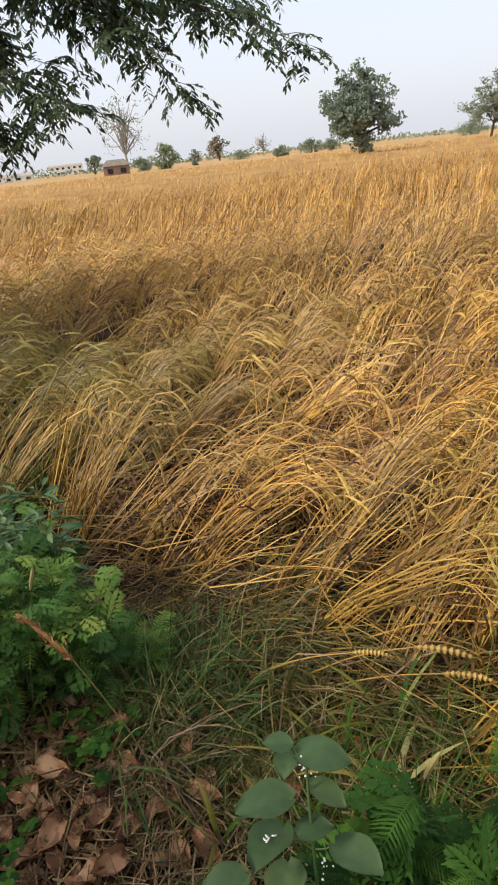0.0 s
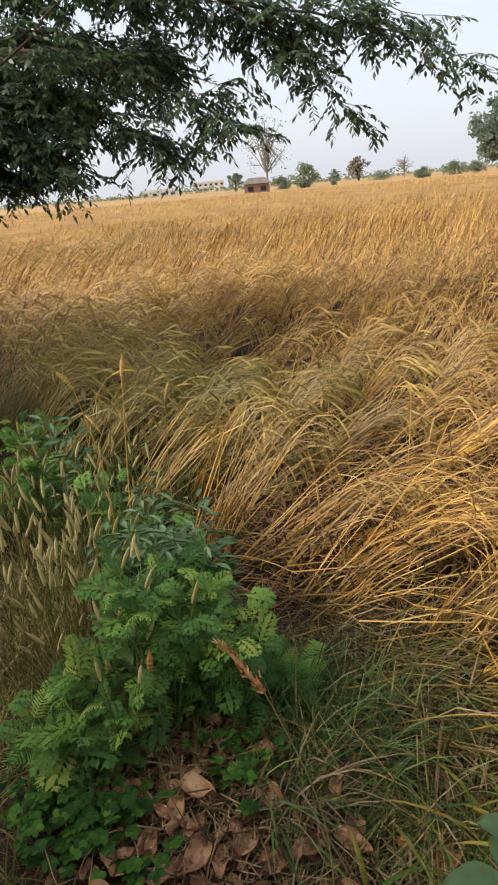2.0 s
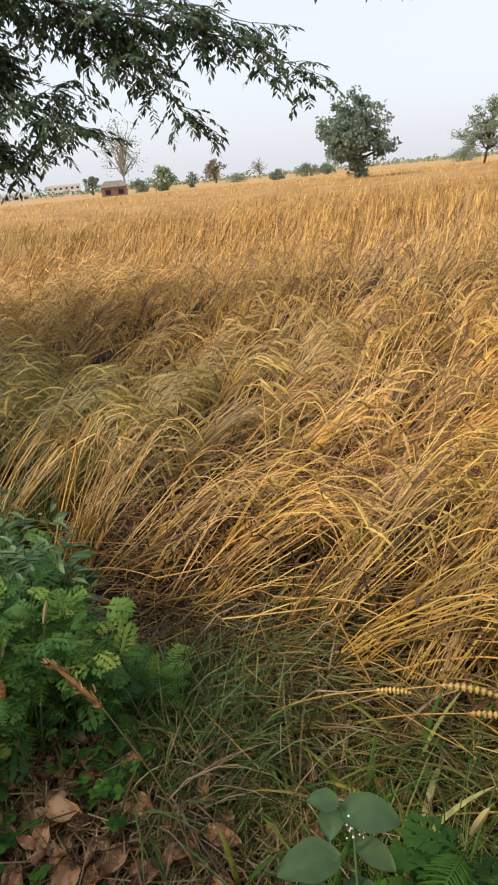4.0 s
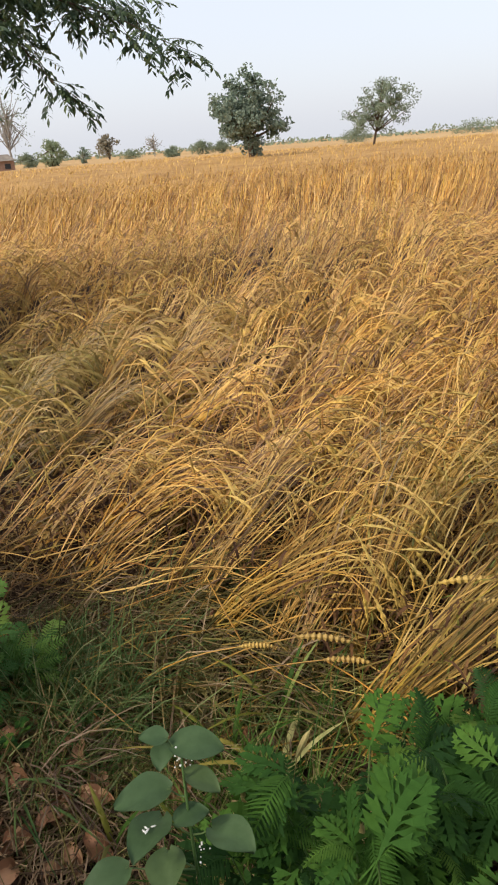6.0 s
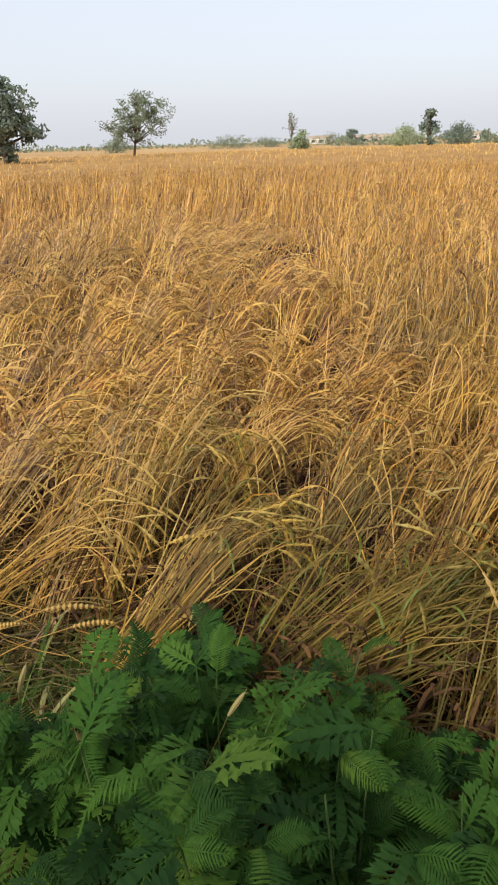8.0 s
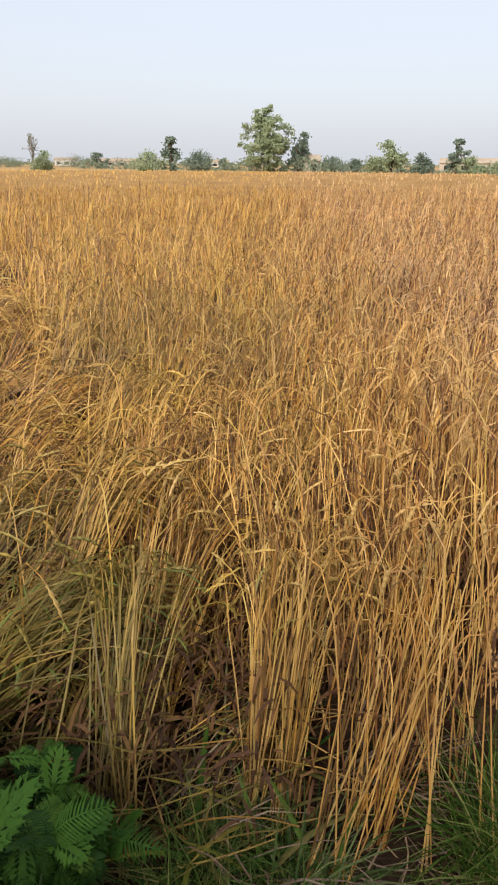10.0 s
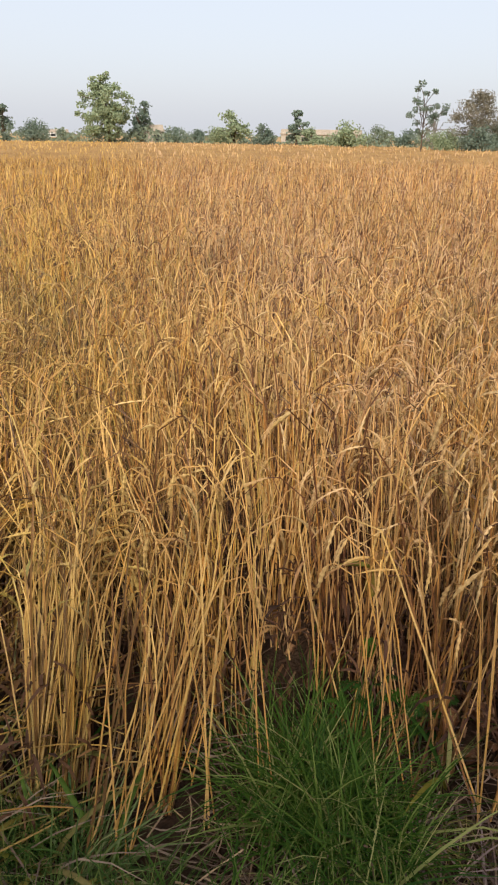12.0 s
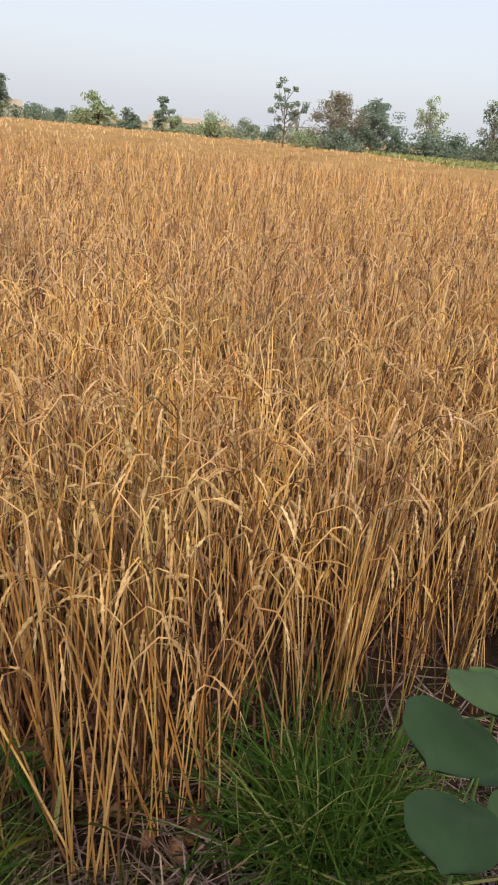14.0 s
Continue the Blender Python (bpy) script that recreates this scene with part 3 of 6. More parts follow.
def make_canopy():
    """The closed top of the crop farther out, where single stalks merge."""
    radii = np.concatenate([np.linspace(11.0, 30, 70), np.geomspace(30.5, 98, 40)])
    ang = np.radians(np.linspace(-64, 137, 220))
    x = HUB[0] + radii[:, None] * np.sin(ang)
    y = HUB[1] + radii[:, None] * np.cos(ang)
    u, v = uv_of(x, y)
    h = canopy_height(x, y)
    drop = np.clip(0.8 - (radii - 11) * 0.05, 0.14, 0.8)[:, None]
    z = h - drop + (vnoise(x, y, 0.35, 31) - 0.5) * 0.14 + (vnoise(x, y, 0.9, 32) - 0.5) * 0.1
    z = np.maximum(z, 0.02)
    z = np.where(v < 0.5, -0.08, z)
    vert = np.stack([x, y, z], -1).reshape(-1, 3)
    na = len(ang)
    i = np.arange(len(radii) - 1)[:, None] * na
    j = np.arange(na - 1)[None]
    q = np.stack(np.broadcast_arrays(i + j, i + j + 1, i + na + j + 1, i + na + j), -1).reshape(-1, 4)
    vq = v.reshape(-1)[q]
    q = q[(vq > 0.2).all(1)]
    ob = new("wheat_canopy", np_mesh("wheat_canopy", [(vert, q, 0, None)], [CANOPY], True))
    tagged(ob, "golden closed wheat canopy reaching to the far tree line", "wheat", kind="stuff")
    # tufts of ears standing out of it
    rng = np.random.default_rng(77)
    px, py = scatter(rng, 17000, 26, 97, 1.0)
    r = np.hypot(px - HUB[0], py - HUB[1])
    n = len(px)
    base = np.stack([px, py, canopy_height(px, py) - 0.12], -1)
    d = np.stack([rng.normal(0.35, 0.3, n), rng.normal(0.25, 0.3, n), np.ones(n)], -1)
    tip = base + unit(d) * rng.uniform(0.12, 0.26, n)[:, None]
    c = np.stack([base, (base + tip) / 2, tip], 1)
    w = np.array([0.5, 1.0, 0.25])[None] * (0.012 + r * 0.0009)[:, None]
    a = rng.uniform(0, math.pi, n)
    ac = np.stack([np.cos(a), np.sin(a), np.zeros(n)], -1)[:, None].repeat(3, 1)
    v, q = ribbons(c, w, ac)
    ob = new("wheat_ears", np_mesh("wheat_ears", [(v, q, 0, None)], [EAR]))
    tagged(ob, "tufts of pale wheat ears above the far canopy", "wheat", kind="stuff")


make_canopy()


# ---- trees and buildings beyond the field ----
def place(az, dist):
    a = radians(az)
    return HUB[0] + dist * math.sin(a), HUB[1] + dist * math.cos(a)


def cards(rng, centers, sizes, aspect=0.6, droop=0.0):
    """Small bent leaves turned at random."""
    n = len(centers)
    d = unit(rng.normal(0, 1, (n, 3)) + np.array([0, 0, -droop]))
    s = unit(np.cross(d, rng.normal(0, 1, (n, 3))))
    up = np.cross(d, s) * 0.18
    c = np.stack([centers - d * sizes[:, None] / 2, centers + up * sizes[:, None], centers + d * sizes[:, None] / 2], 1)
    w = np.stack([sizes * 0.15, sizes * aspect, sizes * 0.1], 1)
    return ribbons(c, w, s[:, None].repeat(3, 1))


def limb(rng, p0, p1, k, wander):
    s = np.linspace(0, 1, k)[:, None]
    p = np.array(p0) * (1 - s) + np.array(p1) * s
    bend = np.cumsum(rng.normal(0, wander, (k, 3)), 0)
    return p + bend * np.sin(s * math.pi * 0.5)


def tree(name, label, at, h, w, leaf, bark, seed, crown=(0.25, 1.0), clumps=40, leaves=60, size=0.25, fork=5, trunk=0.05, lean=(0, 0), shape=1.0, gap=1.0, twig=0.003, group=""):
    """A tree with its foot at a place: trunk with limbs, and a crown of many small leaves in uneven clumps."""
    rng = np.random.default_rng(seed)
    root = new(name)
    root.matrix_world = pose(at[0], at[1], 0)
    c0, c1 = h * crown[0], h * crown[1] * 1.03
    top = np.array([lean[0], lean[1], c0 + (c1 - c0) * 0.75])
    blocks = []
    k = 7
    main = limb(rng, (0, 0, -0.1), top, k, h * 0.012)
    blocks.append((*tubes(main[None], np.linspace(h * trunk, h * trunk * 0.15, k)[None], 7), 0, None))
    nl = 4 + clumps // 14  # lobes that make the outline uneven
    lobe = unit(rng.normal(0, 1, (nl, 3))) * rng.uniform(0.25, 0.72, nl)[:, None]
    lobe[0] = (0, 0, 0.55)
    pick = rng.integers(0, nl, clumps)
    cc = lobe[pick] + unit(rng.normal(0, 1, (clumps, 3))) * (rng.random(clumps) ** 0.45 * rng.uniform(0.28, 0.5, nl)[pick])[:, None]
    even = rng.random(clumps) < 0.5
    cc = np.where(even[:, None], unit(rng.normal(0, 1, (clumps, 3))) * (rng.random(clumps) ** 0.4 * 0.88)[:, None], cc)
    cc = (cc - (cc.max(0) + cc.min(0)) / 2) / ((cc.max(0) - cc.min(0)) / 2)
    zz = (cc[:, 2] + 1) / 2
    wide = 0.9 * np.sin(np.clip(0.16 + zz * 0.76, 0, 1) * math.pi) ** (shape * 0.55)
    cen = np.stack([cc[:, 0] * w / 2 * wide + lean[0] * zz, cc[:, 1] * w / 2 * wide + lean[1] * zz, c0 + (c1 - c0) * (0.06 + 0.88 * zz)], -1)
    for i in range(min(clumps, fork * 4)):
        b = main[1 + int(rng.integers(1, k - 2))]
        c = limb(rng, b, cen[i], 5, h * 0.012)
        blocks.append((*tubes(c[None], np.linspace(h * trunk * 0.45, h * twig, 5)[None], 4), 0, None))
    part("trunk", np_mesh("trunk", blocks, [bark], True), root)
    if leaves:
        rad = w / (clumps ** 0.4) * 0.72 * gap
        who = np.repeat(np.arange(clumps), leaves)
        off = np.clip(rng.normal(0, 1, (len(who), 3)), -1.6, 1.6) * np.array([1, 1, 0.75]) * rad * rng.uniform(0.6, 1.1, clumps)[who][:, None] * 0.55
        v, q = cards(rng, cen[who] + off, size * rng.uniform(0.6, 1.3, len(who)), 0.7, 0.3)
        part("crown", np_mesh("crown", [(v, q, 0, None)], [leaf]), root)
    tagged(root, label, "tree", group)
    return root


# crowns out here wear the leaf tones with haze mixed in
tree("tree", "dense dark green tree standing alone in the wheat", place(10.8, 60), 7.0, 6.4, HAZED_DARK_LEAF, BARK, 1, (0.06, 1.0), 130, 80, 0.25, 6, 0.04, shape=0.6, gap=0.95)
tree("tree", "grey-green thorn tree with a forked leaning trunk", place(20.3, 75), 6.3, 6.9, HAZED_GREY_LEAF, BARK, 2, (0.24, 1.0), 110, 60, 0.17, 8, 0.024, lean=(1.3, -0.4), shape=0.55, gap=0.72)
tree("tree", "tall bare pale tree with a few dry leaves", place(-7.3, 126), 12.6, 8.4, HAZED_GREY_LEAF, PALE_BARK, 3, (0.12, 1.0), 90, 9, 0.26, 13, 0.02, shape=0.3, twig=0.003)
tree("tree", "round green tree beyond the field", place(-4.4, 130), 4.3, 5.0, HAZED_PALE_LEAF, BARK, 4, (0.1, 1.0), 40, 45, 0.36)
tree("tree", "small dark tree beyond the field", place(-2.05, 140), 2.9, 1.9, HAZED_DARK_LEAF, BARK, 5, (0.1, 1.0), 14, 40, 0.3)
tree("tree", "rust-brown tree beyond the field", place(0.0, 200), 6.1, 6.0, HAZED_BROWN_LEAF, BARK, 6, (0.2, 1.0), 34, 45, 0.5, shape=0.6)
tree("tree", "bare leafless tree beyond the field", place(3.5, 180), 5.9, 4.8, HAZED_GREY_LEAF, PALE_BARK, 7, (0.3, 1.0), 60, 2, 0.2, 15, 0.025, twig=0.008)
tree("tree", "dark palm-like tree beside a pale house", place(-9.8, 190), 4.6, 4.0, HAZED_DARK_LEAF, BARK, 8, (0.2, 1.0), 20, 40, 0.5)
tree("tree", "thin bare tree with a green bush at its foot", place(32.9, 110), 5.4, 2.4, HAZED_GREY_LEAF, PALE_BARK, 9, (0.4, 1.0), 40, 3, 0.2, 10, 0.018, twig=0.006)
tree("tree", "tall pale green poplar beyond the field", place(51.1, 110), 9.4, 8.0, HAZED_PALE_LEAF, BARK, 10, (0.05, 1.0), 130, 70, 0.34, 5, 0.025, shape=0.6, gap=0.95)
tree("tree", "darker tree beside the pale poplar", place(53.5, 116), 6.0, 4.2, HAZED_DARK_LEAF, BARK, 11, (0.05, 1.0), 34, 45, 0.4, shape=0.6)
tree("tree", "tall sparse tree with leaves in high tufts", place(75.5, 60), 5.5, 3.0, HAZED_DARK_LEAF, BARK, 12, (0.3, 1.0), 20, 90, 0.14, 5, 0.012, lean=(0.7, 0.2), gap=0.5)
tree("tree", "grey-brown tree at the field's far corner", place(79.4, 70), 5.2, 5.2, HAZED_BROWN_LEAF, PALE_BARK, 13, (0.12, 1.0), 70, 110, 0.15, 6, 0.03, shape=0.6)
tree("tree", "dark rounded tree at the field's far corner", place(82.3, 72), 5.2, 5.2, HAZED_DARK_LEAF, BARK, 14, (0.06, 1.0), 80, 120, 0.16, 5, 0.035, shape=0.6)
tree("tree", "pale airy tree behind dark bushes", place(86.3, 80), 6.1, 3.3, HAZED_PALE_LEAF, PALE_BARK, 15, (0.2, 1.0), 40, 70, 0.17, 5, 0.02)
tree("tree", "airy grey-green tree at the field's end", place(91.1, 72), 5.7, 3.8, HAZED_GREY_LEAF, BARK, 16, (0.15, 1.0), 44, 60, 0.17, 6, 0.025)
tree("tree", "white bare tree at the field's far corner", place(76.2, 74), 4.1, 3.4, HAZED_GREY_LEAF, PALE_BARK, 17, (0.2, 1.0), 50, 1, 0.2, 12, 0.025, twig=0.007)
tree("tree", "dark leafy tree in a group beyond the field", place(43.4, 112), 5.0, 3.2, HAZED_DARK_LEAF, BARK, 18, (0.1, 1.0), 26, 40, 0.4, shape=0.6)
tree("tree", "dark palm-like bush tree on the far bund", place(65.7, 92), 4.2, 2.9, HAZED_DARK_LEAF, BARK, 19, (0.3, 1.0), 14, 45, 0.36, gap=0.7)
tree("tree", "pale green bushy tree on the far bund", place(60.8, 96), 4.4, 3.7, HAZED_PALE_LEAF, BARK, 20, (0.08, 1.0), 34, 34, 0.34)


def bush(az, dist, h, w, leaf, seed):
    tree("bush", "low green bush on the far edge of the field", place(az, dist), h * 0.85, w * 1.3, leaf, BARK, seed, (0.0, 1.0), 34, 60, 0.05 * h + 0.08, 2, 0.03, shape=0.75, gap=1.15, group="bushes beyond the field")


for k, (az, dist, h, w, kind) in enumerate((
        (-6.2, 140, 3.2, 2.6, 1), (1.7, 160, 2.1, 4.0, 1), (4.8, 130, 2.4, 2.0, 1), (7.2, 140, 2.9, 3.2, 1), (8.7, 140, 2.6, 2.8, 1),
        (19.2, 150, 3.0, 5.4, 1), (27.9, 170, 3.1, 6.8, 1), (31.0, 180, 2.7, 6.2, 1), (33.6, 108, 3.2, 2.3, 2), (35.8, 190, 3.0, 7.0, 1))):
    bush(az, dist, h, w, (HAZED_DARK_LEAF, HAZED_GREY_LEAF, HAZED_PALE_LEAF)[kind], 60 + k)
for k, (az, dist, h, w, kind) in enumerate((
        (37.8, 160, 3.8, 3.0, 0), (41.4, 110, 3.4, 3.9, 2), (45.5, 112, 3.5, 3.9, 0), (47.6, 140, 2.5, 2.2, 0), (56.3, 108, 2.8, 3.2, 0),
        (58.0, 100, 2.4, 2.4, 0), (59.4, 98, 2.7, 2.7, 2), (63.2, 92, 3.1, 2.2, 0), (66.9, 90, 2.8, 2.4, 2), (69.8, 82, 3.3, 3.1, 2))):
    bush(az, dist, h, w, (HAZED_DARK_LEAF, HAZED_GREY_LEAF, HAZED_PALE_LEAF)[kind], 80 + k)
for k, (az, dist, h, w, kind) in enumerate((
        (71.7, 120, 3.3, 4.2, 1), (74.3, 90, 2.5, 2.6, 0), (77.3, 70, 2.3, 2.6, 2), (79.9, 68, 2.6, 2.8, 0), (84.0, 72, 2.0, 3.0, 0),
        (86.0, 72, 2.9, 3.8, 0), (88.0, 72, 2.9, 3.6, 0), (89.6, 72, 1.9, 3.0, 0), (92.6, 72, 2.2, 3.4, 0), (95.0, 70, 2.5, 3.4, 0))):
    bush(az, dist, h, w, (HAZED_DARK_LEAF, HAZED_GREY_LEAF, HAZED_PALE_LEAF)[kind], 100 + k)


def far_belt():
    """The belt of woods and hedges along the horizon, its haze put into the leaf colour."""
    rng = np.random.default_rng(5)
    n = 12000
    az = np.radians(rng.uniform(-50, 125, n))
    d = rng.uniform(280, 520, n)
    x, y = HUB[0] + d * np.sin(az), HUB[1] + d * np.cos(az)
    top = 1.8 + 3.2 * np.clip(vnoise(az * 70, np.zeros(n), 1.0, 41) * 1.2 + vnoise(az * 260, np.zeros(n), 1.0, 42) * 0.6 - 0.65, 0, 1)
    z = rng.random(n) ** 1.2 * top
    v, q = cards(rng, np.stack([x, y, z], -1), rng.uniform(0.7, 1.6, n), 0.8)
    ob = new("far_woods", np_mesh("far_woods", [(v, q, 0, None)], [HAZED_GREY_LEAF]))
    tagged(ob, "low belt of distant trees and hedges in hazed green", "woods", kind="stuff")


far_belt()


def house(name, label, at, turn, size, wall, roof, rows, cols, roof_kind):
    """A plain far building: walls with openings of their own, a roof slab or a pitched thatch."""
    sx, sy, sz = size
    root = new(name)
    root.matrix_world = pose(at[0], at[1], 0, 0, 0, turn)
    bm = bmesh.new()
    box_into(bm, (sx, sy, sz), pose(0, 0, sz / 2))
    part("wall", bm_mesh("wall", bm, wall), root)
    bm = bmesh.new()
    if roof_kind == "flat":
        box_into(bm, (sx + 0.5, sy + 0.5, 0.25), pose(0, 0, sz + 0.125))
        box_into(bm, (sx + 0.1, 0.15, 0.7), pose(0, -sy / 2, sz + 0.6))
        box_into(bm, (sx + 0.1, 0.15, 0.7), pose(0, sy / 2, sz + 0.6))
    else:
        a = [bm.verts.new(p) for p in ((-sx / 2 - 0.3, -sy / 2 - 0.4, sz), (sx / 2 + 0.3, -sy / 2 - 0.4, sz), (sx / 2 + 0.3, sy / 2 + 0.4, sz), (-sx / 2 - 0.3, sy / 2 + 0.4, sz), (-sx / 3, 0, sz + 0.95), (sx / 3, 0, sz + 0.95))]
        for f in ((0, 1, 5, 4), (1, 2, 5), (2, 3, 4, 5), (3, 0, 4), (3, 2, 1, 0)):
            bm.faces.new([a[i] for i in f])
    part("roof", bm_mesh("roof", bm, roof), root)
    w, hh = sx / cols, sz / rows
    bm = bmesh.new()
    box_into(bm, (w * 0.42, 0.12, hh * 0.42), Matrix.Identity(4))
    pane = bm_mesh("window", bm, DARK_OPENING)
    for r in range(rows):
        for c in range(cols):
            part("window", pane, root, pose(-sx / 2 + (c + 0.5) * w, -sy / 2 - 0.02, (r + 0.55) * hh))
    tagged(root, label, "house")


house("house", "pale two-storey house with dark windows and parapet", place(-11.9, 450), 12, (20, 10, 5.4), PLASTER, PLASTER, 2, 6, "flat")
house("house", "long low white house beyond the field", place(-15.9, 300), 14, (15, 7, 2.2), PLASTER, PLASTER, 1, 4, "flat")
house("hut", "small red brick hut with a grey thatched roof", place(-8.2, 120), 8, (4.2, 3.4, 1.75), BRICK, THATCH, 1, 2, "thatch")
house("house", "mud-plastered house beside the pale poplar", place(54.2, 118), -54, (4.2, 4, 2.0), TAN_WALL, TAN_WALL, 1, 2, "flat")
house("house", "low mud-plastered house on the far bund", place(67.5, 150), -66, (16, 6, 1.9), TAN_WALL, TAN_WALL, 1, 5, "flat")
house("house", "small pale house in the hazy distance", place(35.3, 290), -35, (9, 5, 2.3), PLASTER, TAN_WALL, 1, 3, "flat")
house("house", "small pale house in the hazy distance", place(47.2, 270), -47, (7, 5, 1.9), PLASTER, TAN_WALL, 1, 2, "flat")
house("house", "low mud-plastered house in the distance", place(39.5, 260), -40, (18, 7, 2.0), TAN_WALL, TAN_WALL, 1, 5, "flat")


def green_verge():
    """The grassy strip along the field's far right border."""
    rng = np.random.default_rng(6)
    n = 8500
    deg = rng.uniform(81, 112, n)
    az = np.radians(deg)
    d0 = np.interp(deg, (81, 88, 112), (69, 47, 40))
    d = d0 + (70 - d0) * rng.random(n)
    x, y = HUB[0] + d * np.sin(az), HUB[1] + d * np.cos(az)
    c = np.stack([x, y, rng.uniform(0.45, 0.7, n)], -1)
    v, q = cards(rng, c, rng.uniform(0.25, 0.5, n), 0.35)
    ob = new("green_verge", np_mesh("green_verge", [(v, q, 0, None)], [VERGE_GRASS]))
    tagged(ob, "pale green grassy verge along the field border", "grass", kind="stuff")


green_verge()


def bund_scrub():
    """The low line of scrub on the bank behind the field."""
    rng = np.random.default_rng(8)
    n = 7000
    az = rng.uniform(36, 100, n)
    d = rng.uniform(0, 7, n) + np.interp(az, (36, 50, 60, 70, 80, 100), (150, 112, 100, 92, 74, 72))
    a = np.radians(az)
    top = 0.5 + 1.9 * np.clip(vnoise(az * 1.3, d * 0.05, 1.0, 43) * 1.5 - 0.3, 0, 1)
    c = np.stack([HUB[0] + d * np.sin(a), HUB[1] + d * np.cos(a), rng.random(n) * top + 0.2], -1)
    v, q = cards(rng, c, rng.uniform(0.25, 0.6, n), 0.7)
    ob = new("bund_scrub", np_mesh("bund_scrub", [(v, q, 0, None)], [HAZED_GREY_LEAF]))
    tagged(ob, "low dark scrub along the bank behind the field", "scrub", kind="stuff")


bund_scrub()

# added shrub, never in view, that throws shade on the left wheat
for hx, hy in ((-6.15, 2.9),):
    tree("unseen_shade_shrub", "unseen tall shrub added to shade the wheat at the left", (hx, hy), 4.2, 3.4, TREE_LEAF, BARK, 150 + int(-hx), (0.02, 1.0), 44, 60, 0.2, 3, 0.02, shape=0.4, gap=1.2, group="roadside shrubs")

# unseen hedge added behind the walk to shade the bund and the wheat's feet
for k in range(9):
    hx, hy = xy_of(-1.6 + 1.05 * k, -4.55 + 0.2 * (k % 2))
    tree("unseen_hedge_shrub", "unseen leafy shrub added behind the path to cast shade", (float(hx), float(hy)), (3.2, 3.85, 3.55, 3.35)[min(k, 3)] - 0.1 * (k % 3), 2.2, TREE_LEAF, BARK, 140 + k, (0.02, 1.0), 26, 60, 0.19, 3, 0.02, shape=0.35, gap=1.25, group="roadside shrubs")


# ---- the roadside tree whose boughs hang over the field's edge ----
def polyline(points, k):
    """Evenly spaced smooth points along a few given ones."""
    p = np.array(points, float)
    d = np.concatenate([[0], np.cumsum(np.linalg.norm(np.diff(p, axis=0), axis=1))])
    s = np.linspace(0, d[-1], k)
    c = np.stack([np.interp(s, d, p[:, i]) for i in range(3)], -1)
    for _ in range(3):
        c[1:-1] = (c[:-2] + 2 * c[1:-1] + c[2:]) / 4
    return c


def leaf_sprays(rng, roots, heads, length, leaves, pairs, size):
    """Twigs with hanging pinnate leaves: the twigs' curves and the leaflets."""
    n = len(roots)
    k = 6
    s = np.linspace(0, 1, k)
    d0 = unit(heads + rng.normal(0, 0.25, (n, 3)))
    ll = length * rng.uniform(0.6, 1.25, n)
    tw = roots[:, None] + d0[:, None] * (s * 1.0)[None, :, None] * ll[:, None, None]
    tw[..., 2] -= (s ** 2)[None] * (ll * rng.uniform(0.0, 0.3, n))[:, None]
    at = np.repeat(np.arange(n), leaves)
    pos = np.tile(np.linspace(0.15, 1, leaves), n) + rng.normal(0, 0.03, n * leaves)
    idx = np.clip(pos * (k - 1), 0, k - 1.001)
    i0 = idx.astype(int)
    fr = (idx - i0)[:, None]
    lr = tw[at, i0] * (1 - fr) + tw[at, i0 + 1] * fr
    ld = unit(d0[at] * 0.5 + unit(rng.normal(0, 1, (len(at), 3))) * np.array([1, 1, 0.3]) * 0.9 + np.array([0, 0, -0.2]))
    rl = rng.uniform(0.12, 0.21, len(at))
    m = pairs
    li = np.repeat(np.arange(len(at)), m)
    t = np.tile(np.linspace(0.2, 1.0, m), len(at))
    root = lr[li] + ld[li] * (t * rl[li])[:, None]
    root[:, 2] -= (t ** 2) * rl[li] * 0.16
    side = unit(np.cross(ld[li], np.array([0.05, 0.03, 1.0])))
    sign = np.tile(np.where(np.arange(m) % 2, 1.0, -1.0), len(at))
    sign[m - 1::m] = 0.0
    dirv = unit(ld[li] * 0.5 + side * sign[:, None] * 0.8 + np.array([0, 0, -0.3]) + rng.normal(0, 0.18, (len(li), 3)))
    sz = size * rng.uniform(0.65, 1.2, len(li))
    c = np.stack([root, root + dirv * (sz * 0.55)[:, None], root + dirv * sz[:, None]], 1)
    c[:, 2, 2] -= sz * 0.12
    ac = unit(np.cross(dirv, rng.normal(0, 0.5, (len(li), 3)) + np.array([0, 0, 1.0])))
    w = np.stack([sz * 0.1, sz * 0.42, sz * 0.03], 1)
    v, q = ribbons(c, w, ac[:, None].repeat(3, 1))
    rach = np.stack([lr, lr + ld * (rl * 0.95)[:, None]], 1)
    rach[:, 1, 2] -= rl * 0.14
    return tw, rach, v, q


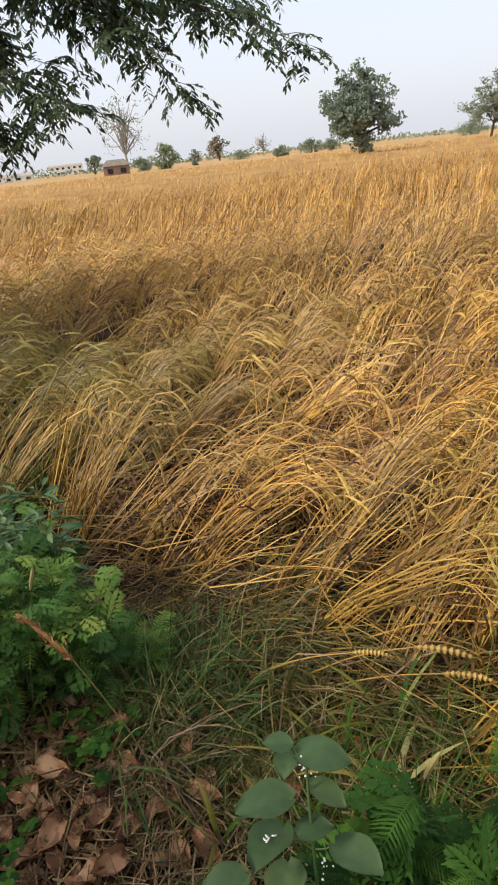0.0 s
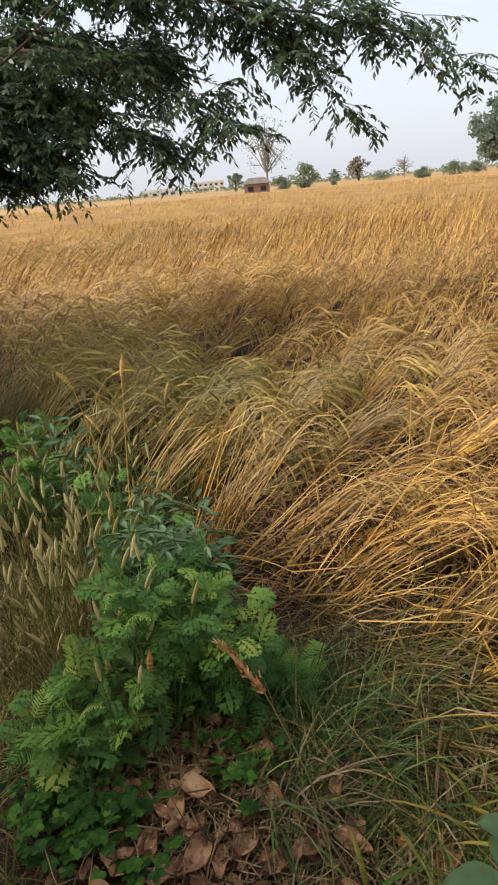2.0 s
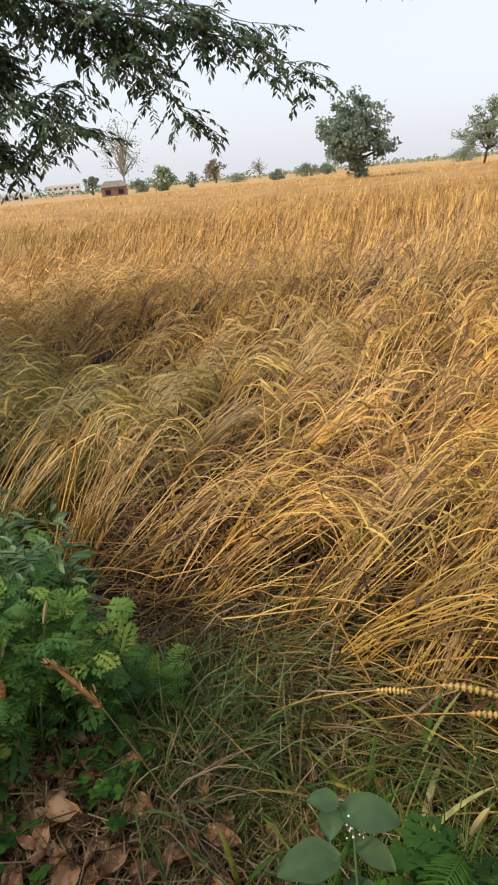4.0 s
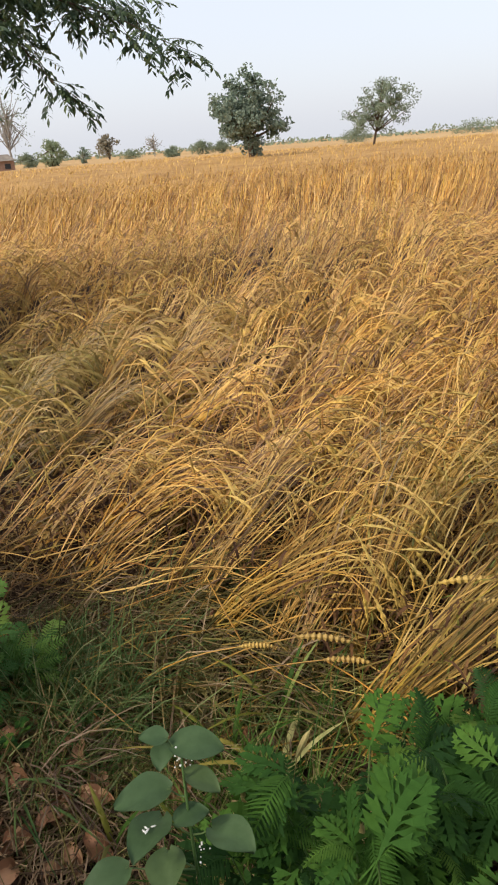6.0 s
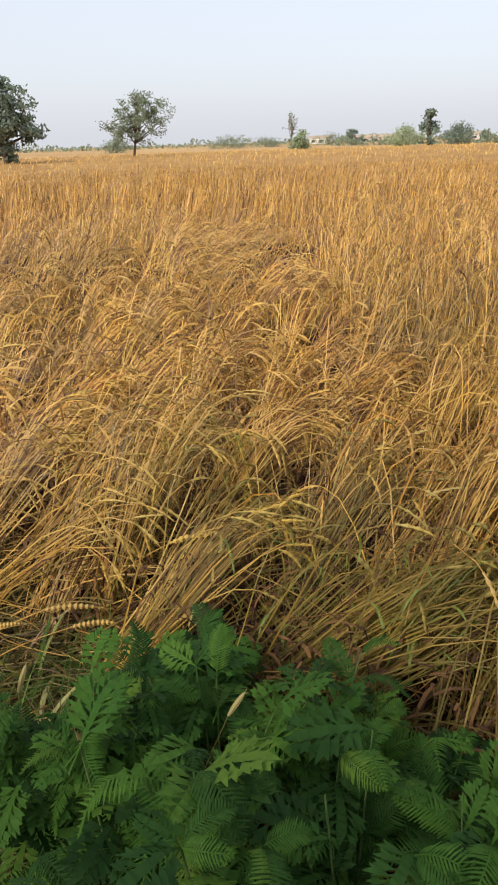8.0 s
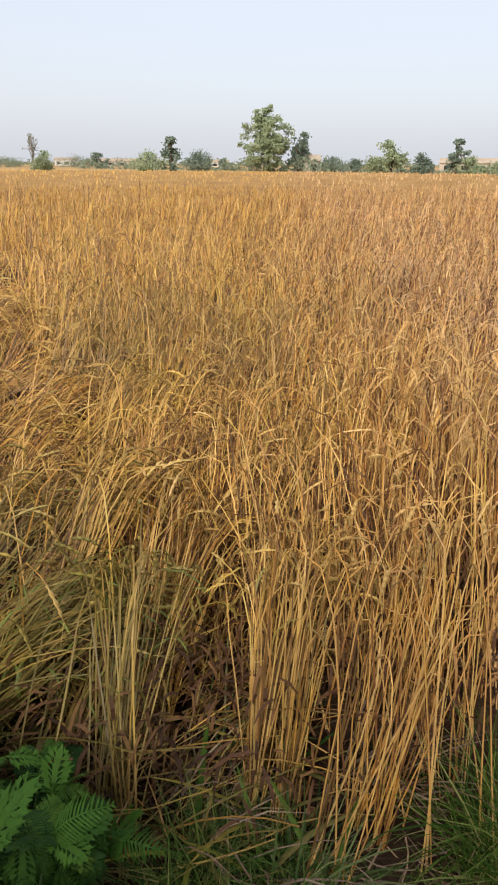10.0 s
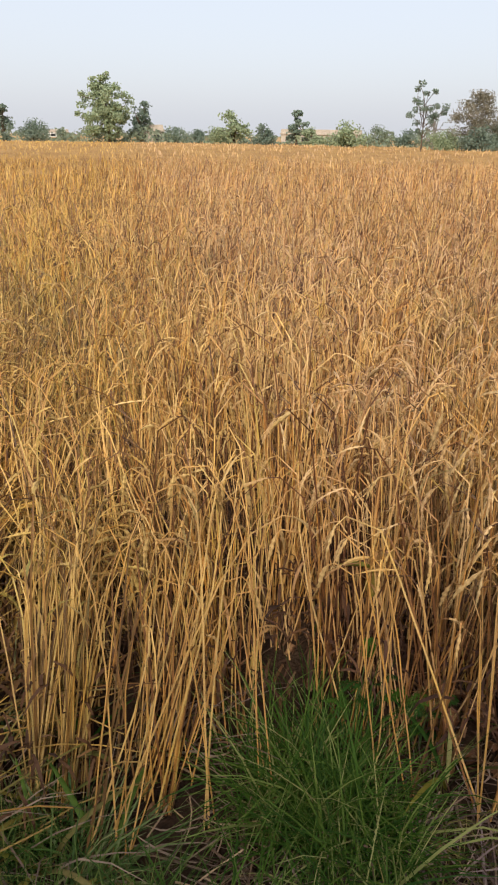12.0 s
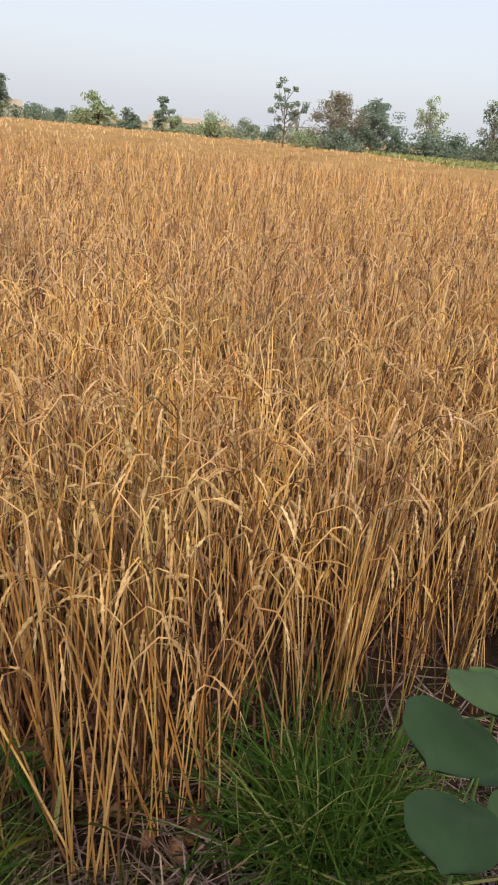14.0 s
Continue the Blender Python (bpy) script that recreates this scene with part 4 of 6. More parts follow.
BOUGHS = (
    ("long", 40, ((-4.4, 6.1, 2.7), (-3.2, 5.7, 3.2), (-2.16, 5.52, 3.1), (-1.42, 5.48, 2.88), (-0.66, 5.45, 2.64), (0.1, 5.42, 2.42), (0.5, 5.38, 2.24), (0.7, 5.36, 2.12))),
    ("fork", 16, ((-1.5, 5.5, 2.9), (-1.02, 5.48, 2.74), (-0.67, 5.47, 2.46), (-0.43, 5.47, 2.22), (-0.25, 5.42, 1.97))),
    ("high", 15, ((-2.1, 5.6, 3.15), (-1.2, 5.75, 3.0), (-0.51, 5.73, 2.78), (0.05, 5.66, 2.62), (0.4, 5.65, 2.5))),
    ("low", 60, ((-4.4, 6.0, 2.4), (-3.07, 5.23, 2.55), (-2.55, 5.18, 2.4), (-2.07, 5.19, 2.14), (-1.75, 5.14, 1.93), (-1.48, 5.1, 1.79))),
    ("mid", 26, ((-2.8, 5.3, 2.6), (-2.04, 5.27, 2.46), (-1.55, 5.24, 2.26), (-1.24, 5.23, 2.06), (-1.0, 5.2, 1.9))),
    ("hang", 46, ((-4.2, 5.8, 2.3), (-3.04, 5.06, 2.35), (-2.66, 4.95, 2.15), (-2.45, 4.86, 1.96))),
    ("drop", 18, ((-2.9, 5.1, 2.3), (-2.53, 5.01, 2.16), (-2.3, 4.96, 1.92), (-2.22, 4.91, 1.76))),
    ("bare", 16, ((-4.3, 5.7, 2.3), (-2.9, 4.62, 2.26), (-2.38, 4.69, 2.36), (-2.27, 4.71, 2.48), (-2.06, 4.76, 2.65), (-1.7, 4.85, 2.9))),
    ("over", 26, ((-4.3, 6.0, 3.0), (-2.6, 5.2, 3.7), (-1.0, 4.7, 3.5), (0.2, 4.5, 2.98), (0.72, 4.45, 2.62), (1.04, 4.42, 2.4))),
    ("fill", 90, ((-4.6, 6.4, 2.6), (-3.8, 6.3, 2.9), (-3.0, 6.1, 2.8), (-2.2, 6.0, 2.6), (-1.6, 5.9, 2.5))),
    ("thick", 90, ((-4.6, 6.4, 2.4), (-3.9, 5.8, 2.5), (-3.2, 5.6, 2.4), (-2.6, 5.5, 2.25), (-2.2, 5.5, 2.15))),
    ("upper", 60, ((-4.6, 6.4, 3.0), (-3.6, 5.9, 3.3), (-2.8, 5.6, 3.1), (-2.0, 5.4, 2.9), (-1.2, 5.3, 2.85))),
    ("gap", 24, ((-3.6, 6.0, 2.95), (-2.5, 5.7, 2.75), (-1.9, 5.6, 2.55), (-1.5, 5.6, 2.35), (-1.1, 5.6, 2.2))),
    ("spray", 14, ((-2.2, 5.6, 2.95), (-1.5, 5.6, 2.85), (-1.1, 5.58, 2.68), (-0.85, 5.55, 2.48))),
    ("back", 14, ((-4.6, 6.4, 3.2), (-3.6, 6.6, 3.6), (-2.4, 6.8, 3.4), (-1.3, 6.9, 3.05), (-0.5, 7.0, 2.75))),
    ("curtain", 60, ((-4.4, 5.9, 2.9), (-3.6, 5.3, 2.75), (-3.15, 5.1, 2.4), (-2.9, 5.0, 2.1))),
    ("fringe", 44, ((-4.4, 5.8, 2.6), (-3.5, 5.0, 2.35), (-3.1, 4.9, 1.98), (-2.95, 4.85, 1.72))),
    ("skirt", 44, ((-4.4, 6.0, 2.5), (-3.4, 5.6, 2.3), (-2.8, 5.4, 2.0), (-2.45, 5.35, 1.8))),
    ("hem", 28, ((-3.8, 5.5, 2.2), (-3.1, 5.25, 1.95), (-2.85, 5.2, 1.74))),
    ("crest", 7, ((-4.6, 6.3, 3.4), (-4.0, 6.0, 4.6), (-3.0, 5.8, 5.0), (-1.8, 5.6, 4.7))),
)


def hanging_tree():
    rng = np.random.default_rng(9)
    root = new("tree")
    root.matrix_world = pose(-4.7, 6.3, 0)
    base = np.array([-4.7, 6.3, 0])
    trunk = polyline(((-4.7, 6.3, -0.1), (-4.75, 6.28, 1.0), (-4.65, 6.3, 2.2), (-4.6, 6.3, 3.5)), 9)
    part("trunk", np_mesh("trunk", [(*tubes((trunk - base)[None], np.array([[0.27, 0.2, 0.18, 0.17, 0.16, 0.15, 0.14, 0.12, 0.1]]), 10), 0, None)], [BARK], True), root)
    for name, count, pts in BOUGHS:
        c = polyline(pts, 32)[:31:2]
        c[1:-1] += rng.normal(0, 0.018, (14, 3))
        r = np.linspace(0.034 if name in ("bare", "long", "low") else 0.022, 0.002, 16)
        count = int(count * (1.45 if count > 38 else 1.15))
        s = rng.uniform(0.22 if name != "bare" else 0.6, 1.0, count) ** 0.8
        s[:3] = 1.0
        s = s[np.interp(s, np.linspace(0, 1, 16), c[:, 0]) > -3.9] if c[-1, 0] > -3 else s
        count = len(s)
        i = np.clip(s * 15, 0, 14.99)
        i0 = i.astype(int)
        f = (i - i0)[:, None]
        rt = c[i0] * (1 - f) + c[i0 + 1] * f
        along = unit(np.gradient(c, axis=0))[i0]
        out = unit(along * 0.7 + rng.normal(0, 1, (count, 3)) * np.array([1, 1, 0.45]) * 0.75)
        tw, rach, v, q = leaf_sprays(rng, rt, out, 0.28, 6, 10, 0.06)
        blocks = [(*tubes((c - base)[None], r[None], 6), 0, None), (*tubes(tw - base, np.linspace(0.0035, 0.0015, 6)[None].repeat(count, 0), 3), 0, None)]
        b = part("bough", np_mesh("bough", blocks, [BARK], True), root)
        rv, rq = tubes(rach - base, np.full((len(rach), 2), 0.0012), 3)
        part("foliage", np_mesh("foliage", [(v - base, q, 0, None), (rv, rq, 1, None)], [TREE_LEAF, GREEN_STEM]), b)
    tagged(root, "leafy roadside tree with drooping boughs of pinnate leaves", "tree")


hanging_tree()


# ---- weeds and litter on the bund ----
def frond_mesh(seed, length=0.12, pairs=13, reach=0.03, lobed=None, mat=FERN):
    """A feathery leaf: a midrib with two combs of narrow leaflets; it points along +y and arches."""
    rng = np.random.default_rng(seed)
    n = 2 * pairs + 1
    s = np.concatenate([[-0.3], np.linspace(0.08, 1.0, n - 1)])
    rib = np.stack([0.0 * s, length * s, 0.03 * np.sin(s * 2.6) - 0.035 * s * s], -1)
    half = np.linspace(0.0014, 0.0007, n)[:, None] * np.array([1.0, 0, 0])
    vs = [p for a in range(n) for p in (rib[a] - half[a], rib[a] + half[a])]
    qs = [(2 * a, 2 * a + 1, 2 * a + 3, 2 * a + 2) for a in range(n - 1)]
    for i in range(pairs):
        a, b = 2 * i + 1, min(2 * i + 2, n - 1)
        if a == b:
            break
        f = (i + 0.5) / pairs
        ll = reach * math.sin(min(1, f * 0.8 + 0.22) * math.pi) ** 0.7 * rng.uniform(0.85, 1.1) + 0.004
        for side in (-1, 1):
            r0, r1 = 2 * a + (side > 0), 2 * b + (side > 0)
            p0, p1 = np.array(vs[r0]), np.array(vs[r1])
            d = unit(np.array([side, 0.6, rng.normal(-0.1, 0.1)]))
            fat = np.array([0, (0.0034 if lobed is None else lobed) * length / 0.12, 0])
            m = (p0 + p1) / 2 + d * ll * 0.5
            e = (p0 + p1) / 2 + d * ll - np.array([0, 0, ll * 0.16])
            k = len(vs)
            vs += [m - fat, m + fat, e - fat * 0.3, e + fat * 0.3]
            qs += [(r0, r1, k + 1, k), (k, k + 1, k + 3, k + 2)]
    return np_mesh("frond", [(np.array(vs), np.array(qs), 0, None)], [mat])


def lobed_leaf(seed, length, mat, lobes=5, wide=0.42):
    """A soft leaf cut deeply into toothed lobes; it points along +y, arches and droops at the tip."""
    rng = np.random.default_rng(seed)
    n = 2 * lobes + 3
    s = np.concatenate([[-0.25, 0.0], np.linspace(0.12, 0.86, n - 3), [1.0]])
    rib = np.stack([0.012 * length * np.sin(s * 7), length * s, length * (0.32 * s - 0.42 * s * s) + rng.normal(0, 0.006, n) * length], -1)
    wing = length * np.where(s < 0.05, 0.008, np.interp(s, (0.05, 0.5, 0.86, 1.0), (0.02, 0.06, 0.07, 0.004)))
    vs, qs = [], []
    for i in range(n):
        vs += [rib[i] - (wing[i], 0, 0), rib[i] + (wing[i], 0, 0)]
    qs += [(2 * i, 2 * i + 1, 2 * i + 3, 2 * i + 2) for i in range(n - 1)]
    for i in range(lobes):
        f = (i + 0.5) / lobes
        a = 2 + 2 * i
        for side in (-1, 1):
            r0, r1 = 2 * a + (side > 0), 2 * (a + 1) + (side > 0)
            foot = (np.array(vs[r0]) + np.array(vs[r1])) / 2
            reach = wide * length * math.sin(min(1.0, 0.3 + 0.62 * f) * math.pi) ** 0.8 * rng.uniform(0.8, 1.15)
            d = unit(np.array([side, 0.55 + 0.5 * f + rng.normal(0, 0.12), rng.normal(0.05, 0.15)]))
            e = np.cross(d, np.array([0, 0, 1.0])) * side
            w = 0.38 / lobes * length * rng.uniform(0.7, 1.05)
            sag = np.array([0, 0, -1.0]) * reach * rng.uniform(0.1, 0.35)
            k = len(vs)
            for t, h in ((0.4, 0.85), (0.72, 0.75), (1.0, 0.12)):
                m = foot + d * reach * t + sag * t * t
                vs += [m - e * w * h, m + e * w * h]
            qs += [(r0, r1, k + 1, k), (k, k + 1, k + 3, k + 2), (k + 2, k + 3, k + 5, k + 4)]
            for c, o in ((k, -1), (k + 1, 1)):  # a tooth on either side of the lobe
                t0, t1 = vs[c], vs[c + 2]
                tip = (t0 * 0.35 + t1 * 0.65) + e * o * w * rng.uniform(0.6, 1.3) + d * reach * 0.16
                j = len(vs)
                vs += [tip, tip + d * reach * 0.04]
                qs.append((c, c + 2, j + 1, j))
    return np_mesh("leaf", [(np.array(vs), np.array(qs), 0, None)], [mat])


FRONDS = [frond_mesh(200, 0.11, 19, 0.03, 0.0026), frond_mesh(201, 0.12, 21, 0.032, 0.0026), frond_mesh(202, 0.09, 17, 0.025, 0.0026)] + [lobed_leaf(203 + i, 0.09 + 0.013 * i, FERN, 7, 0.36) for i in range(4)]
BLUISH = [frond_mesh(210, 0.12, 13, 0.032, None, BLUE_FERN)] + [lobed_leaf(212 + i, 0.085 + 0.011 * i, BLUE_FERN, 5 + i % 3, 0.38) for i in range(5)]


def feathery_weed(x, y, h, spread, count, seed, label="bushy green weed with feathery toothed leaves", size=1.0, low=0.25, fronds=FRONDS):
    rng = random.Random(seed)
    nr = np.random.default_rng(seed)
    root = new("feathery_weed")
    root.matrix_world = pose(x, y, float(ground_z(x, y)))
    stems = []
    for i in range(max(4, count // 7)):
        a, r = rng.uniform(0, 2 * math.pi), spread * rng.uniform(0.1, 0.75)
        stems.append(polyline(((0.02 * math.cos(a), 0.02 * math.sin(a), -0.02), (r * 0.45 * math.cos(a), r * 0.45 * math.sin(a), h * 0.5), (r * math.cos(a), r * math.sin(a), h * rng.uniform(0.7, 0.95))), 7))
    for s in stems:
        part("stem", np_mesh("stem", [(*tubes(s[None], np.linspace(0.0042, 0.0015, 7)[None], 4), 0, None)], [GREEN_STEM], True), root)
    for i in range(count):
        s = stems[i % len(stems)]
        f = rng.uniform(low, 1.0) ** 0.7
        p = s[min(6, int(f * 6.99))]
        a = math.degrees(math.atan2(p[1], p[0])) - 90 + rng.gauss(0, 65)
        part("leaf", fronds[rng.randrange(len(fronds))], root, pose(p[0], p[1], p[2], rng.gauss(14, 22), rng.gauss(0, 22), a) @ Matrix.Diagonal((*[size * rng.uniform(0.75, 1.3)] * 3, 1)))
    tagged(root, label, "weed", "feathery weeds on the bund")


def blades(rng, n, spread, h, width, lean=0.5, k=5, comb=0.0):
    """Grass blades from one tuft."""
    a = rng.uniform(0, 2 * math.pi, n)
    r = spread * np.sqrt(rng.random(n))
    b = rng.normal(0, comb, n) if comb else rng.uniform(0, 2 * math.pi, n)
    ll = h * rng.uniform(0.45, 1.2, n)
    s = np.linspace(0, 1, k)
    th = rng.uniform(0.05, lean, n)[:, None] + s[None] ** 1.4 * rng.uniform(0.2, 1.9, n)[:, None]
    step = ll[:, None] / (k - 1)
    hor = np.concatenate([np.zeros((n, 1)), np.cumsum(np.sin(th[:, 1:]) * step, 1)], 1)
    z = np.concatenate([np.zeros((n, 1)), np.cumsum(np.cos(th[:, 1:]) * step, 1)], 1)
    c = np.stack([(r * np.cos(a))[:, None] + hor * np.cos(b)[:, None], (r * np.sin(a))[:, None] + hor * np.sin(b)[:, None], np.maximum(z - 0.01, 0.004)], -1)
    w = width * np.array([0.8, 1.0, 0.85, 0.5, 0.1][:k])[None] * rng.uniform(0.6, 1.3, n)[:, None]
    ac = np.stack([-np.sin(b), np.cos(b), rng.normal(0, 0.3, n)], -1)[:, None].repeat(k, 1)
    return c, w, unit(ac)


def tuft_mesh(seed, n, spread, h, width, mat, lean=0.5, comb=0.0):
    c, w, ac = blades(np.random.default_rng(seed), n, spread, h, width, lean, 5, comb)
    return np_mesh("grass_tuft", [(*ribbons(c, w, ac), 0, None)], [mat])


TUFT = {
    "fine": [tuft_mesh(300 + i, 90, 0.07, 0.17, 0.0028, GRASS, 0.9) for i in range(3)],
    "tall": [tuft_mesh(310 + i, 100, 0.08, 0.26, 0.0042, GRASS, 0.5) for i in range(3)],
    "lush": [tuft_mesh(330 + i, 62, 0.1, 0.34, 0.0042, LUSH, 0.8) for i in range(3)],
    "soft": [tuft_mesh(324 + i, 48, 0.07, 0.25, 0.0054, PALE_GRASS, 1.0) for i in range(3)],
    "dry": [tuft_mesh(320 + i, 60, 0.09, 0.16, 0.003, OLIVE, 1.1) for i in range(3)],
}
TUFT_LABEL = {"soft": "soft arching green grass tuft beside the weeds", "lush": "bright green leafy grass clump at the wheat's foot", "fine": "soft fine green grass tuft on the bund", "tall": "thick upright green grass clump at the wheat's foot", "dry": "drying olive grass tuft among the litter"}


def one_blade(seed, h, width, mat, lean):
    c, w, ac = blades(np.random.default_rng(seed), 1, 0.001, h, width, lean)
    return np_mesh("blade", [(*ribbons(c, w, ac), 0, None)], [mat])


BLADES = {
    "fine": [one_blade(380 + i, 0.19, 0.0036, GRASS, 0.9) for i in range(6)],
    "tall": [one_blade(390 + i, 0.28, 0.0052, GRASS, 0.5) for i in range(6)],
    "lush": [one_blade(400 + i, 0.38, 0.005, LUSH, 0.7) for i in range(6)],
    "soft": [one_blade(416 + i, 0.26, 0.0044, PALE_GRASS, 1.0) for i in range(6)],
    "dry": [one_blade(410 + i, 0.18, 0.0038, OLIVE, 1.1) for i in range(6)],
}


def grass(kind, x, y, scale, rng):
    ob = new("grass_tuft")
    tagged(part("blade_clump", TUFT[kind][rng.randrange(3)], ob), kind="stuff")
    for i in range(9):
        a, r = rng.uniform(0, 6.28), 0.07 * math.sqrt(rng.random())
        part("blade", BLADES[kind][rng.randrange(6)], ob, pose(r * math.cos(a), r * math.sin(a), 0, rng.gauss(0, 6), rng.gauss(0, 6), rng.uniform(0, 360)))
    ob.matrix_world = pose(x, y, float(ground_z(x, y)), rng.gauss(0, 5), rng.gauss(0, 5), rng.uniform(0, 360)) @ Matrix.Diagonal((*[scale * rng.uniform(0.8, 1.2)] * 3, 1))
    tagged(ob, TUFT_LABEL[kind], "grass", kind + " grass tufts")


def spike_mesh(seed, h, size, mat):
    """A foxtail: a thin stem and a bristly drooping spike."""
    rng = np.random.default_rng(seed)
    b = rng.uniform(0, 2 * math.pi)
    stem = polyline(((0, 0, 0), (0.02 * math.cos(b), 0.02 * math.sin(b), h * 0.6), (0.06 * math.cos(b), 0.06 * math.sin(b), h)), 6)
    d = unit(np.array([0.35 * math.cos(b), 0.35 * math.sin(b), 1.0]))
    s = np.linspace(0, 1, 8)
    sp = stem[-1] + d * (s * size)[:, None]
    sp[:, 2] -= s * s * size * 0.12
    r = 0.0058 * np.sin(np.clip(s * 0.88 + 0.12, 0, 1) * math.pi) ** 0.6
    blocks = [(*tubes(stem[None], np.full((1, 6), 0.0011), 3), 1, None), (*tubes(sp[None], r[None], 6), 0, None)]
    v, q, _ = awn_ribbons(rng, sp[None], 60, 0.011)
    blocks.append((v, q, 0, None))
    return np_mesh("spike", blocks, [mat, OLIVE])


SPIKES = [spike_mesh(340 + i, 0.36 + 0.05 * i, 0.055 + 0.006 * i, FOXTAIL) for i in range(5)]


def foxtail(x, y, count, seed):
    rng = random.Random(seed)
    root = new("foxtail_grass")
    root.matrix_world = pose(x, y, float(ground_z(x, y)))
    part("blade_clump", TUFT["dry"][rng.randrange(3)], root, pose(0, 0, 0, 0, 0, rng.uniform(0, 360)) @ Matrix.Diagonal((1.3, 1.3, 1.7, 1)))
    for i in range(count):
        a, r = rng.uniform(0, 2 * math.pi), 0.14 * math.sqrt(rng.random())
        part("spike", SPIKES[rng.randrange(5)], root, pose(r * math.cos(a), r * math.sin(a), 0, rng.gauss(0, 9), rng.gauss(0, 9), rng.uniform(0, 360)))
    tagged(root, "foxtail grass with pale bristly seed spikes", "grass", "foxtail grasses")


def leaf_blade(name, mat, length, width, lobes=0.0, cup=0.12, heart=0.0, cols=8, rows=6, disc=False):
    """One broad leaf along +y: a curved sheet with a midrib fold and a thin rim."""
    vs, qs = [], []
    for i in range(cols + 1):
        t = i / cols
        half = width / 2 * math.sin(min(1, t * 0.96 + 0.02) * math.pi) ** (0.78 - 0.25 * heart) * (1 - 0.28 * t + 0.2 * heart * (1 - t))
        if disc:
            half = width / 2 * max(0.02, 1 - (2 * t - 1) ** 2) ** 0.5
        half *= 1 + lobes * math.sin(t * 17)
        for j in range(rows + 1):
            s = j / rows * 2 - 1
            z = cup * width * abs(s) ** 1.5 + 0.12 * length * math.sin(t * 2.4) - 0.16 * length * t * t + 0.015 * length * math.sin(s * 5 + t * 9)
            vs.append((half * s, length * (t - heart * 0.12 * abs(s) * (1 - t)), z))
    for i in range(cols):
        for j in range(rows):
            a = i * (rows + 1) + j
            qs.append((a, a + 1, a + rows + 2, a + rows + 1))
    top = np.array(vs)
    n = len(top)
    low = top - np.array([0, 0, 0.0006])
    q = np.array(qs)
    return np_mesh(name, [(np.concatenate([top, low]), np.concatenate([q, q[:, ::-1] + n]), 0, None)], [mat], True)


OVATE = [leaf_blade("leaf", BROADLEAF, 0.056 + 0.008 * i, 0.044 + 0.006 * i, 0.0, 0.14, 0.4) for i in range(3)]
PETAL_WHITE = rough_mat("white_petal", [(0.3, (0.70, 0.70, 0.66)), (0.7, (0.82, 0.82, 0.80))], 60.0, 400.0, 0.6, 0.1, 0.001)
BERRY = rough_mat("pale_green_bud", [(0.3, (0.25, 0.33, 0.12)), (0.7, (0.38, 0.45, 0.2))], 60.0, 400.0, 0.5, 0.1, 0.001)


def broadleaf_weed(x, y, h, count, seed, leaves, flowers, spot, label):
    """An upright weed: a stem, broad stalked leaves, small bunches of white flowers."""
    rng = random.Random(seed)
    root = new("broadleaf_weed")
    root.matrix_world = pose(x, y, float(ground_z(x, y)))
    main = polyline(((0, 0, -0.02), (0.02, 0.01, h * 0.5), (rng.uniform(-0.04, 0.04), rng.uniform(-0.03, 0.03), h)), 9)
    stalks = [(*tubes(main[None], np.linspace(0.0045, 0.002, 9)[None], 5), 0, None)]
    for i in range(count):
        f = 0.42 + 0.58 * (i + 0.5) / count
        p = main[int(f * 8)]
        a = i * 2.4 + rng.uniform(-0.4, 0.4)
        r = rng.uniform(0.03, 0.06) * (1.4 - f * 0.5)
        e = p + np.array([r * math.cos(a), r * math.sin(a), 0.018])
        stalks.append((*tubes(np.array([[p, (p + e) / 2 + np.array([0, 0, 0.004]), e]]), np.array([[0.0016, 0.0013, 0.001]]), 3), 0, None))
        lf = part("leaf", leaves[rng.randrange(len(leaves))], root, pose(*e, rng.gauss(-4, 12), rng.gauss(0, 14), math.degrees(a) - 90) @ Matrix.Diagonal((*[rng.uniform(0.8, 1.15)] * 3, 1)))
        if spot and i == count - 2:
            bm = bmesh.new()
            bmesh.ops.create_icosphere(bm, subdivisions=2, radius=0.0035, matrix=pose(0.008, 0.035, 0.012) @ Matrix.Diagonal((0.7, 1.6, 0.16, 1)))
            part("spot", bm_mesh("spot", bm, PETAL_WHITE, True), lf, None, "white splash on the leaf")
    for i in range(flowers):
        a = rng.uniform(0, 6.28)
        p = main[8 - i % 4] + np.array([0.025 * math.cos(a), 0.025 * math.sin(a), 0.01])
        bm = bmesh.new()
        for k in range(7):
            bmesh.ops.create_icosphere(bm, subdivisions=1, radius=rng.uniform(0.0014, 0.0026), matrix=pose(rng.gauss(0, 0.006), rng.gauss(0, 0.006), rng.gauss(0, 0.005)))
        part("blossom", bm_mesh("blossom", bm, PETAL_WHITE if i % 2 else BERRY, True), root, pose(*p), "tiny white flowers and buds")
    part("stem", np_mesh("stem", stalks, [GREEN_STEM], True), root)
    tagged(root, label, "weed", "broad-leaved weeds")


